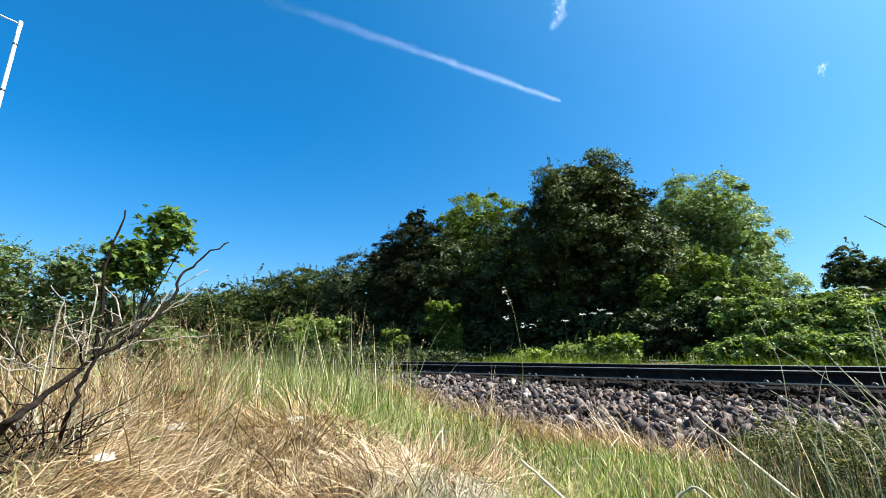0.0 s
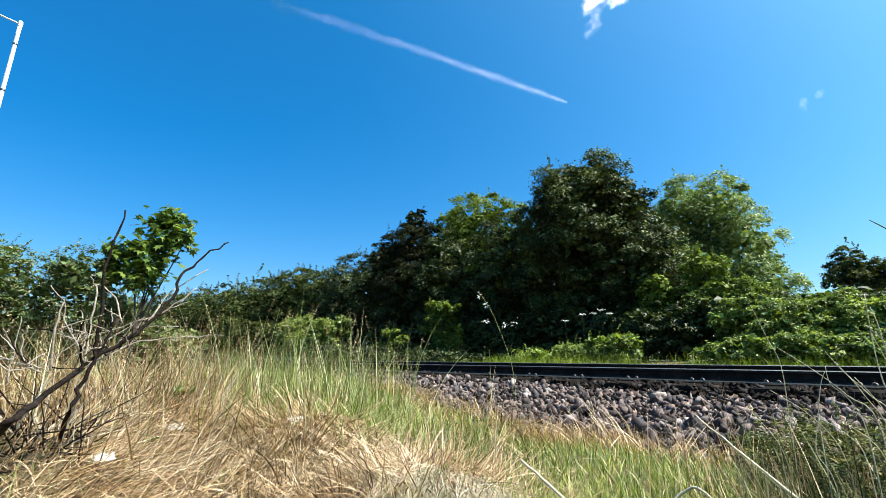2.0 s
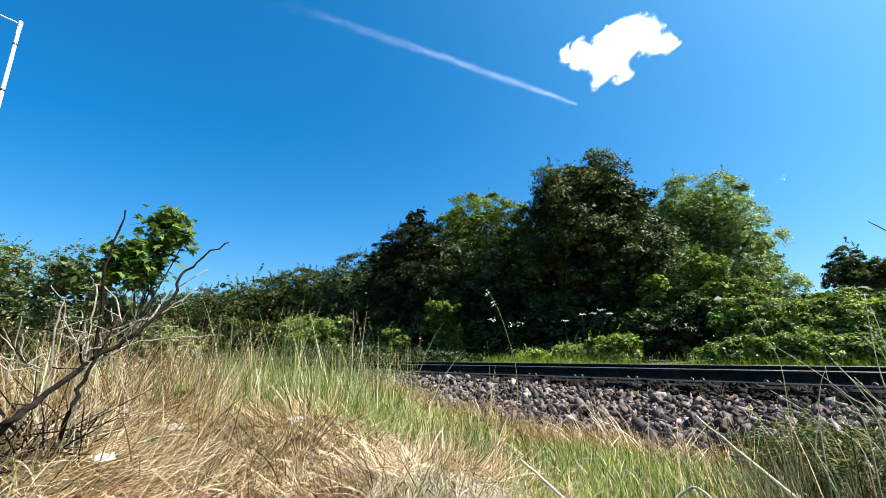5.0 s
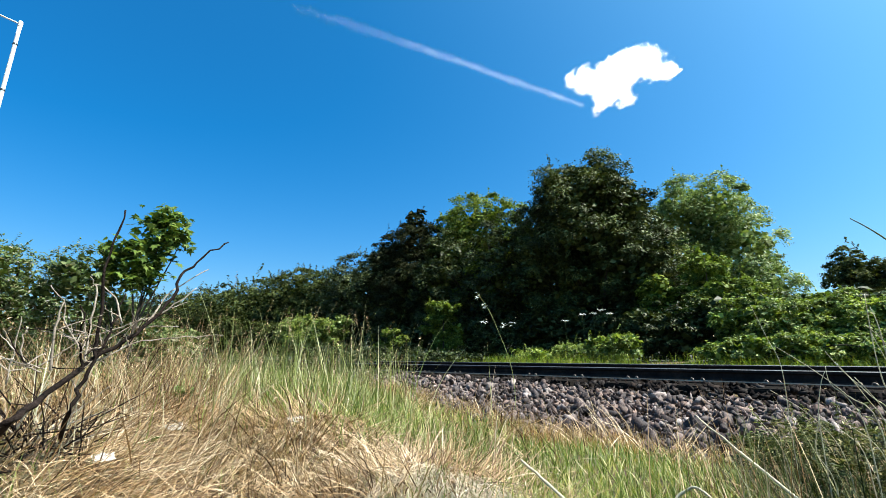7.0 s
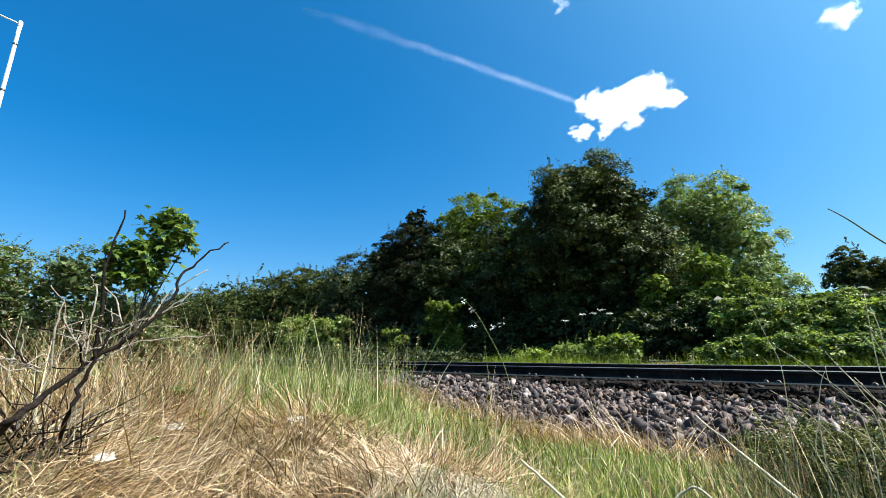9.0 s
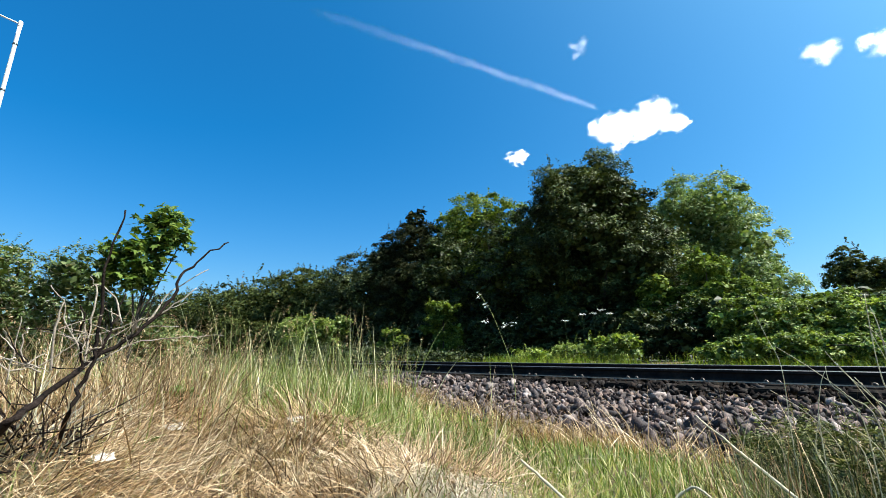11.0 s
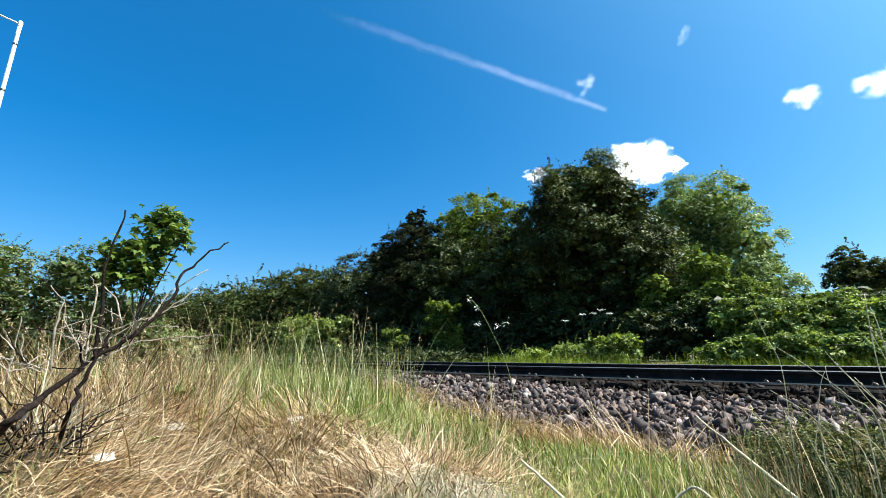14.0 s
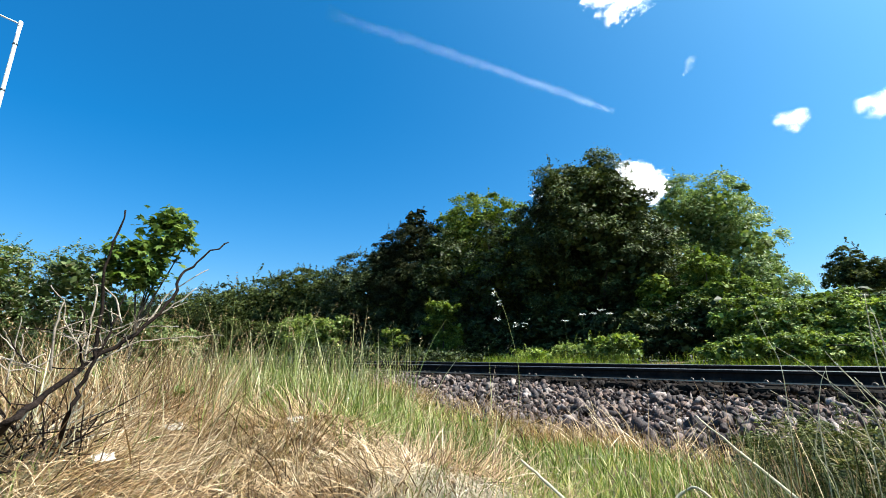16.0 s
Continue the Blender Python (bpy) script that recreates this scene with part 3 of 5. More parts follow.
def boughs_of(shapes, bough, fill=1.0):
    """Bough centres spread over the outside of the crown's masses, each with its outward direction."""
    sh = np.array(shapes)
    area = sh[:, 3] * sh[:, 4] + sh[:, 3] * sh[:, 5] + sh[:, 4] * sh[:, 5]
    n = int(60 + 14 * area.sum() / bough ** 2)
    s = sh[rng.choice(len(sh), n, p=area / area.sum())]
    d = rng.normal(0, 1, (n, 3))
    d[:, 2] += 0.2
    d /= np.linalg.norm(d, axis=1)[:, None]
    p = s[:, :3] + d * np.maximum(s[:, 3:6] - 0.75 * bough, 0.3 * s[:, 3:6]) * rng.choice([0.7, 0.86, 1.0, 1.1], n)[:, None]
    out = d / s[:, 3:6]
    out /= np.linalg.norm(out, axis=1)[:, None]
    depth = np.min([np.linalg.norm((p - q[:3]) / q[3:6], axis=1) for q in sh], 0)
    kept = []
    for i in np.where(depth > 0.62)[0]:
        gap = bough * rng.uniform(1.0, 1.6) / fill
        if not kept or np.min(np.linalg.norm((p[kept] - p[i]) * (1, 1, 1.35), axis=1)) > gap:
            kept.append(i)
    return p[kept], out[kept]


def crown_points(shapes, bough, sprays, per, fill=1.0):
    """Leaves in flat sprays, the sprays on boughs, with open dark hollows between the boughs."""
    c, out = boughs_of(shapes, bough, fill)
    n = len(c)
    r = bough * rng.uniform(0.6, 1.35, n)
    sd = rng.normal(0, 1, (n * sprays, 3)) * 0.8 + np.repeat(out, sprays, 0) * 0.6 + (0, 0, 0.45)
    sd /= np.linalg.norm(sd, axis=1)[:, None]
    rr = np.repeat(r, sprays)
    sp = np.repeat(c, sprays, 0) + sd * (rr * rng.uniform(0.5, 1.05, n * sprays) ** 0.8)[:, None] * (1, 1, 0.62)
    m = n * sprays * per
    off = rng.normal(0, 1, (m, 3)) * np.repeat(rr, per)[:, None] * 0.15 * (1, 1, 0.6)
    nor = np.repeat(sd, per, 0) * 0.8 + (0, 0, 0.2) + rng.normal(0, 0.35, (m, 3))
    return c, np.repeat(sp, per, 0) + off, nor


def tree(name, label, at, shapes, bough, sprays, per, leaf, mat, stems=3, trunk=0.12, category="tree", slim=0.55, shoots=0, bark=None, group="", fill=1.0, core=1.0, lumps=0):
    x, y = at
    z = float(ground(x, y))
    shapes, main = list(shapes), len(shapes)
    for _ in range(lumps):
        # billows that stand out of the main masses
        a, b, c, d, e, g = shapes[rng.integers(len(shapes) - _)]
        w = Vector(rng.normal(0, 1, 3) + (0.1, -0.5, 0.25)).normalized()
        k = rng.uniform(0.28, 0.45) * min(d, g) + 0.12
        shapes.append((a + w.x * d * 0.85, b + w.y * e * 0.85, c + w.z * (g - 0.5 * k) * 0.85, k, k, k * 0.8))
    shapes = [(a - x, b - y, c - z, d, e, g) for a, b, c, d, e, g in shapes]
    root = thing(name, label, category, (x, y, z), group)
    c, pts, out = crown_points(shapes, bough, sprays, per, fill)
    shoots = min(shoots, len(c))
    if shoots:
        # leafy leaders that stand out of the top
        k_ = 16
        top = c[np.argsort(-(c[:, 2] + 0.5 * bough * rng.normal(0, 1, len(c))))[:shoots]]
        t = np.repeat(rng.uniform(0.5, 1.25, shoots) * bough, k_)
        k = np.tile(np.linspace(0, 1, k_), shoots)
        lean_ = np.repeat(rng.normal(0, 0.3, (shoots, 2)), k_, 0)
        sp = np.repeat(top + rng.normal(0, 0.3 * bough, top.shape) + (0, 0, 0.25 * bough), k_, 0)
        sp[:, 2] += t * k
        sp[:, :2] += lean_ * (t * k)[:, None] + rng.normal(0, 0.09 * bough, (len(sp), 2)) * (1.2 - k)[:, None]
        pts = np.concatenate([pts, sp])
        out = np.concatenate([out, rng.normal(0, 0.5, (len(sp), 3)) + (0.2, 0.0, 0.5)])
    ok = pts[:, 2] > 0.04
    out, pts = out[ok], pts[ok]
    v, f = leaves(pts, rng.uniform(0.6, 1.4, len(pts)) * leaf, slim=slim, out=out)
    part("crown", mesh_of("crown", v, f, mat), root)
    # foliage deep inside
    sh = np.array(shapes[:main])
    vol = sh[:, 3] * sh[:, 4] + sh[:, 4] * sh[:, 5] + sh[:, 3] * sh[:, 5]
    big = min(max(leaf * 2.2, 0.4 * bough), 0.22)
    m = int(core * (30 + 6.0 * vol.sum() / big ** 2))
    pk = sh[rng.choice(len(sh), m, p=vol / vol.sum())]
    dr = rng.normal(0, 1, (m, 3))
    dr /= np.linalg.norm(dr, axis=1)[:, None]
    deep = pk[:, :3] + dr * pk[:, 3:6] * rng.uniform(0.3, 0.74, m)[:, None]
    deep[:, 2] = np.maximum(deep[:, 2], 0.1)
    v, f = leaves(deep, rng.uniform(0.7, 1.3, m) * big, slim=0.8)
    part("inner_foliage", mesh_of("inner_foliage", v, f, mat), root)
    low = min(s[2] - s[5] for s in shapes)
    high = max(s[2] for s in shapes)
    fork = Vector((0, 0, max(0.25 if trunk > 0.02 else 0.03, low + 0.3 * min(1, trunk * 10))))
    tv, tf = tube([(0, 0, -0.1), (0.3 * trunk, 0.2 * trunk, fork.z * 0.5), tuple(fork), (0.4 * trunk, -0.2 * trunk, max(high, fork.z + 0.02))], [trunk * 1.3, trunk, trunk * 0.9, trunk * 0.25], 9, trunk * 0.05)
    bole = part("trunk", mesh_of("trunk", tv, tf, bark or M_BARK, True), root)
    for i in range(stems):
        tgt = Vector(c[rng.integers(len(c))])
        mid = fork.lerp(tgt, 0.5) + Vector((0, 0, 0.12 * (tgt - fork).length))
        lv, lf = tube([tuple(fork * 0.9), tuple(mid), tuple(tgt)], [trunk * 0.5, trunk * 0.3, trunk * 0.08], 6, trunk * 0.06)
        part("limb", mesh_of("limb", lv, lf, bark or M_BARK, True), bole)
    return root


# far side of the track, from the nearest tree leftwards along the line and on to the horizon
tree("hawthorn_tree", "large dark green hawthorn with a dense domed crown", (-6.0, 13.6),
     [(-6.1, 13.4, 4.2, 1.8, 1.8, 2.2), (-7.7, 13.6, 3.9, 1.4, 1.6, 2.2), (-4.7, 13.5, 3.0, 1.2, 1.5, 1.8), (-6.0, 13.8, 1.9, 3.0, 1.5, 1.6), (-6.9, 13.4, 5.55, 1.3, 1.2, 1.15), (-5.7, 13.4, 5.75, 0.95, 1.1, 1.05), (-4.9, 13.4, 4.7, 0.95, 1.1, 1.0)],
     0.46, 34, 18, 0.08, M_LEAF_LIT, 7, 0.16, shoots=46, fill=0.92, lumps=22, core=2.0)
tree("ash_tree", "mid green tree with a lighter sunlit rounded top", (-11.3, 14.8),
     [(-11.4, 14.8, 5.3, 2.1, 1.7, 1.95), (-13.0, 14.7, 5.2, 1.2, 1.3, 1.5), (-10.3, 14.5, 3.2, 2.2, 1.8, 1.9), (-12.3, 14.6, 3.0, 1.9, 1.8, 2.1)],
     0.46, 26, 17, 0.095, M_ASH, 5, 0.15, shoots=20, fill=0.9, lumps=14)
# Dark-leaved tree added in place of shade below the ash's sunlit top.
tree("scrub_tree", "dense scrub tree with deep shade put into its leaf colour", (-9.8, 13.0),
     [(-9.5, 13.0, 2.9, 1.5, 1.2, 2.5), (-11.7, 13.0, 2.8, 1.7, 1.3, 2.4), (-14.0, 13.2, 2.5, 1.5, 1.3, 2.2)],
     0.5, 24, 16, 0.09, M_LEAF_SHADED, 4, 0.12, fill=0.9, lumps=10)
tree("pine_tree", "dark brown-green conifer with ragged shoots", (-14.1, 13.6),
     [(-14.4, 13.6, 6.3, 0.6, 0.6, 0.85), (-14.3, 13.6, 5.3, 1.25, 1.1, 1.1), (-15.9, 13.6, 4.9, 1.15, 1.0, 1.25), (-14.5, 13.6, 3.4, 2.1, 1.5, 2.0)],
     0.4, 22, 16, 0.12, M_PINE, 5, 0.14, slim=0.22, shoots=60)
tree("hawthorn_tree", "dark hawthorn in the receding trackside row", (-18.0, 13.6),
     [(-18.0, 13.6, 3.2, 2.0, 1.7, 2.4), (-16.2, 13.4, 3.0, 1.6, 1.5, 2.2), (-19.6, 13.6, 3.0, 1.4, 1.4, 2.0)], 0.5, 20, 14, 0.105, M_LEAF_SHADED, 4, 0.14, shoots=30)
tree("scrub_tree", "olive green scrub tree in the receding row", (-23.5, 13.6),
     [(-24.4, 13.6, 3.2, 2.4, 1.8, 2.3), (-22.0, 13.6, 2.9, 1.8, 1.5, 2.1)], 0.55, 18, 13, 0.13, M_GORSE, 4, 0.14, shoots=30)
for tx, th in ((-29, 5.5), (-35, 5.8), (-42, 6.0), (-50, 6.4), (-60, 6.9), (-73, 7.5)):
    tree("scrub_tree", "distant green scrub tree in the trackside row", (tx, 13.8),
         [(tx, 13.8, th * 0.52, 3.4 - 0.02 * tx, 2.0, th * 0.47), (tx + 3, 13.6, th * 0.45, 2.6, 1.8, th * 0.42)],
         0.75, 11, 10, 0.2, M_GORSE if tx > -45 else M_LEAF_SHADED, 3, 0.15, shoots=20, group="trackside row")
tree("willow_tree", "grey-green willow with a loose airy crown", (-3.4, 16.2),
     [(-3.9, 16.2, 4.8, 1.4, 1.4, 1.5), (-3.0, 16.2, 4.7, 1.2, 1.3, 1.5), (-2.4, 16.2, 3.4, 1.05, 1.2, 1.5), (-1.9, 16.0, 2.0, 0.9, 1.2, 1.2), (-4.2, 16.0, 2.8, 2.0, 1.5, 1.9)],
     0.44, 28, 17, 0.09, M_WILLOW, 7, 0.15, slim=0.42, shoots=24, fill=0.9, lumps=14)
tree("field_tree", "far dark green tree beyond the bushes", (0.1, 26.0),
     [(-0.15, 26, 3.5, 0.9, 1.2, 1.6), (0.9, 26, 3.1, 1.2, 1.2, 1.45), (3.2, 26.5, 3.0, 1.8, 1.4, 1.6), (5.5, 26.5, 3.1, 2.2, 1.4, 1.7)],
     0.36, 22, 13, 0.11, M_GORSE, 4, 0.15, shoots=12, core=1.6)
# added second row behind in shaded leaf colour, closing gaps down to the ground
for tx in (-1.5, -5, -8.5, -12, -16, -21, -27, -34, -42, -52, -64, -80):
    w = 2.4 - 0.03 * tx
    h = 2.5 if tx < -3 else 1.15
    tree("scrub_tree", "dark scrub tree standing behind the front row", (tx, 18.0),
         [(tx, 18.0, h, w, 1.4, h), (tx + 1.6, 17.6, 1.1, w, 1.2, 1.1)], 0.8, 9, 9, 0.22 if tx < -18 else 0.16, M_LEAF_SHADED, 3, 0.14, group="rear row", core=1.3)
for tx, ty, r in ((2.5, 17, 2.2), (5.5, 18, 2.4), (8.5, 19, 2.6)):
    tree("scrub_tree", "green scrub beyond the bramble bank", (tx, ty), [(tx, ty, 1.0, r, 1.3, 1.2)], 0.45, 14, 11, 0.10, M_BRAMBLE, 3, 0.1, group="rear row")


def bush(label, at, shapes, bough, leaf, mat, name="bramble_bush", shoots=6, sprays=22, per=13, fill=1.0, slim=0.5):
    lumps = []
    for cx, cy, cz, rx, ry, rz in shapes:
        for _ in range(3):
            a, k = rng.uniform(0, 6.28), rng.uniform(0.3, 0.5)
            lumps.append((cx + rx * 0.85 * math.cos(a), cy + ry * 0.6 * math.sin(a), cz + rz * rng.uniform(0.2, 0.75), rx * k, ry * k, rz * k))
    return tree(name, label, at, list(shapes) + lumps, bough, sprays, per, leaf, mat, 3, 0.03, "bush", slim, shoots, fill=fill)


bush("sunlit green bramble bush on the far bank", (-1.6, 11.0),
     [(-1.7, 11.2, 0.80, 0.75, 0.7, 0.80), (-0.7, 11.1, 0.75, 0.9, 0.7, 0.72)], 0.21, 0.062, M_BRAMBLE, shoots=50)
bush("broad green bramble bush beside the line", (0.8, 10.8),
     [(0.3, 10.8, 0.70, 0.9, 0.7, 0.70), (1.7, 10.8, 0.8, 1.2, 0.7, 0.8)], 0.21, 0.062, M_BRAMBLE, shoots=50)
bush("low bramble runners hanging over the verge", (-1.0, 9.9),
     [(-1.9, 10.0, 0.35, 0.6, 0.4, 0.36), (-0.7, 10.0, 0.35, 0.8, 0.4, 0.38), (0.5, 9.9, 0.35, 0.7, 0.4, 0.36)], 0.18, 0.058, M_BRAMBLE, shoots=40)
bush("tall green elder bush before the willow", (-2.7, 12.4),
     [(-2.9, 12.4, 1.35, 0.75, 0.7, 0.75), (-2.0, 12.4, 1.35, 0.8, 0.7, 0.75), (-3.9, 12.5, 1.5, 0.6, 0.6, 0.9), (-2.8, 12.7, 2.3, 0.55, 0.5, 0.7)], 0.24, 0.07, M_ASH, "elder_bush", 30)
bush("tall weeds and nettles under the hawthorn", (-4.4, 10.7),
     [(-5.3, 10.8, 0.4, 0.8, 0.4, 0.3), (-4.5, 10.7, 0.5, 0.6, 0.4, 0.38), (-4.1, 10.8, 0.5, 0.4, 0.3, 0.36)], 0.2, 0.05, M_BRAMBLE, "nettle_patch", 90, slim=0.4)
bush("low weeds in the shade under the trees", (-7.2, 10.8),
     [(-6.6, 10.8, 0.3, 0.8, 0.4, 0.25), (-7.8, 10.9, 0.2, 0.7, 0.4, 0.2)], 0.18, 0.045, M_BRAMBLE, "nettle_patch", 50, slim=0.4)
bush("yellow-green sapling at the edge of the dark trees", (-10.1, 10.9),
     [(-10.6, 11.0, 1.95, 0.35, 0.3, 0.22), (-9.9, 10.9, 1.8, 0.45, 0.3, 0.2), (-10.3, 11.0, 1.5, 0.5, 0.35, 0.25), (-10.9, 11.0, 1.2, 0.35, 0.3, 0.2), (-10.2, 11.2, 0.75, 0.6, 0.4, 0.6)], 0.17, 0.075, M_ASH, "hazel_bush", 14)
bush("small bright bush before the dark trees", (-12.4, 10.8),
     [(-12.6, 10.8, 1.1, 0.4, 0.3, 0.22), (-12.1, 10.8, 0.85, 0.35, 0.3, 0.25), (-13.0, 10.8, 0.6, 0.4, 0.3, 0.3)], 0.17, 0.075, M_ASH, "hazel_bush", 12)
bush("bright green bush at the bend of the line", (-17.5, 10.9),
     [(-17.2, 10.9, 1.0, 1.3, 0.8, 0.95), (-19.6, 11, 1.2, 1.2, 0.8, 1.1)], 0.34, 0.09, M_BRAMBLE, "hazel_bush", 12)
bush("olive gorse bush along the line", (-23.5, 11.0),
     [(-23.4, 11, 1.1, 1.8, 0.8, 1.2), (-27, 11, 1.2, 2.2, 0.9, 1.3)], 0.42, 0.11, M_GORSE, "gorse_bush", 12)

# Low bushes added over the verge, their dark leaves standing in for tree shade.
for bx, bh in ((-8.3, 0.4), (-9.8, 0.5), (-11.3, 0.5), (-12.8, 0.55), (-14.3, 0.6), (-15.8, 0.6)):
    bush("low undergrowth with tree shade put into its leaf colour", (bx, 9.5), [(bx, 9.5, bh * 0.5, 0.8, 0.5, bh * 0.5), (bx - 0.6, 9.9, bh * 0.6, 0.8, 0.5, bh * 0.6)], 0.18, 0.055, M_LEAF_SHADED, "scrub_bush", 12, 12, 10)
# More added scrub, coloured like the dark hollows it fills.
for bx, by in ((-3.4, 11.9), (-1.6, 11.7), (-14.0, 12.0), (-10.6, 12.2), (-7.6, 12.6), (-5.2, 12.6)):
    bush("low scrub in a shade-dark tone closing the gap under the trees", (bx, by), [(bx, by, 0.8, 1.3, 0.6, 0.9), (bx + 1.5, by + 0.2, 0.8, 1.1, 0.6, 0.9)], 0.3, 0.085, M_LEAF_SHADED, "scrub_bush", 0, 12, 10)

# ---- near side: shrubs and the sycamore sapling ----
bush("grey-green shrub with reddish seed heads on the bank", (-6.0, 0.35),
     [(-6.0, 0.2, 0.66, 0.55, 0.6, 0.62), (-5.7, 0.75, 0.72, 0.4, 0.4, 0.52), (-6.3, -0.4, 0.65, 0.6, 0.6, 0.6)], 0.13, 0.032, M_SHRUB, "shrub", 70, 13, 11, slim=0.42)
bush("low leafy shrub at the foot of the sapling", (-6.3, 1.25),
     [(-6.3, 1.2, 0.5, 0.4, 0.35, 0.42), (-6.5, 1.75, 0.35, 0.4, 0.4, 0.35)], 0.13, 0.04, M_SHRUB, "shrub", 10, 12, 10)
for sx, sy, sh_ in ((-8.5, 0.3, 0.9), (-9.0, 2.0, 0.8), (-9.5, -1.5, 1.1), (-13, 3.2, 0.7), (-13, 0.8, 1.0), (-18, 4.5, 0.7), (-20, 2, 1.2)):
    bush("rank green undergrowth on the bank", (sx, sy), [(sx, sy, sh_ * 0.45, 0.9, 0.9, sh_ * 0.5), (sx - 0.6, sy + 0.7, sh_ * 0.4, 0.8, 0.8, sh_ * 0.45)], 0.24, 0.06, M_SHRUB, "shrub", 8, 12, 10)


def lobed_leaf():
    pts = []
    for k in range(11):
        a = radians(-120 + 24 * k)
        r = 0.5 if k % 2 == 1 else 0.26
        if k == 5:
            r = 0.62
        pts.append((math.cos(a) * r + 0.25, math.sin(a) * r, 0.05 * abs(math.sin(a * 1.5)) - 0.25 * (math.cos(a) * r) ** 2))
    return [(0, 0, 0)] + pts, [(0, i, i + 1) for i in range(1, 11)]


def sapling():
    root = thing("sycamore_sapling", "young sycamore sapling with large bright green leaves", "tree", (-5.42, 1.22, float(ground(-5.42, 1.22))))
    base = root.location
    lv, lf = lobed_leaf()
    lv, lf = np.array(lv), np.array(lf)
    vs, fs, n = [], [], 0
    tops = [(-5.323, 1.386, 1.674), (-5.199, 1.461, 1.571), (-5.394, 1.307, 1.607), (-5.279, 1.542, 1.446), (-5.272, 1.380, 1.412), (-5.453, 1.274, 1.391), (-5.380, 1.142, 1.293), (-5.445, 1.076, 1.172), (-5.316, 1.202, 1.116), (-5.326, 1.372, 1.204), (-5.401, 1.038, 1.044), (-5.328, 1.149, 0.993), (-5.348, 1.284, 1.026), (-5.509, 1.005, 1.258)]
    for a in tops[::3]:
        q = [(0, 0, 0), tuple(Vector((0.02, 0.03, 0.5))), tuple((Vector(a) - base) * 0.8 + Vector((0, 0, 0.05))), tuple(Vector(a) - base)]
        tv, tf = tube(q, [0.016, 0.012, 0.006, 0.003], 6)
        part("stem", mesh_of("stem", tv, tf, M_BARK, True), root)
    for i in range(1050):
        a = Vector(tops[rng.integers(len(tops))]) - base
        p = a + Vector(rng.normal(0, 1, 3)) * 0.066
        s = rng.uniform(0.07, 0.125)
        m = Matrix.Rotation(rng.uniform(0, 6.28), 3, "Z") @ Matrix.Rotation(radians(rng.uniform(5, 65)), 3, "Y") @ Matrix.Rotation(rng.normal(0, 0.3), 3, "X")
        vs.append(lv @ np.array(m).T * s + np.array(p))
        fs.append(lf + n)
        n += len(lv)
    part("foliage", mesh_of("foliage", np.concatenate(vs), np.concatenate(fs), M_SYC), root)
    return root


SAPLING = sapling()


# ---- pole at the edge of the view ----
def pole():
    x, y = (-13.999, -0.188)
    z0 = float(ground(x, y))
    top = 8.020
    root = thing("lamp_post", "tall weathered white pole with a thin side arm", "lamp post", (x, y, z0))
    h = top - z0
    v, f = tube([(0, 0, -0.3), (0, 0, h * 0.4), (0, 0, h * 0.8), (0, 0, h)], [0.056, 0.05, 0.042, 0.038], 14)
    part("shaft", mesh_of("shaft", v, f, M_POLE, True), root)
    v, f = tube([(0, 0, h - 0.02), (0, 0, h + 0.05), (0, 0, h + 0.13), (0, 0, h + 0.16)], [0.042, 0.05, 0.048, 0.03], 14)
    part("cap", mesh_of("cap", v, f, M_POLE, True), root)
    d = Vector((-0.30, -0.95, 0.0))
    v, f = tube([(0, 0, h + 0.08), tuple(d * 0.9 + Vector((0, 0, h + 0.30))), tuple(d * 2.6 + Vector((0, 0, h + 0.72)))], [0.022, 0.02, 0.018], 8)
    part("arm", mesh_of("arm", v, f, M_POLE, True), root)
    for k in (0.45, 1.7):
        v, f = tube([(0, 0, h - k), (0, 0, h - k - 0.03), (0, 0, h - k - 0.06)], [0.044, 0.048, 0.044], 14)
        part("band", mesh_of("band", v, f, M_BAND, True), root, "dark clamp band")


pole()


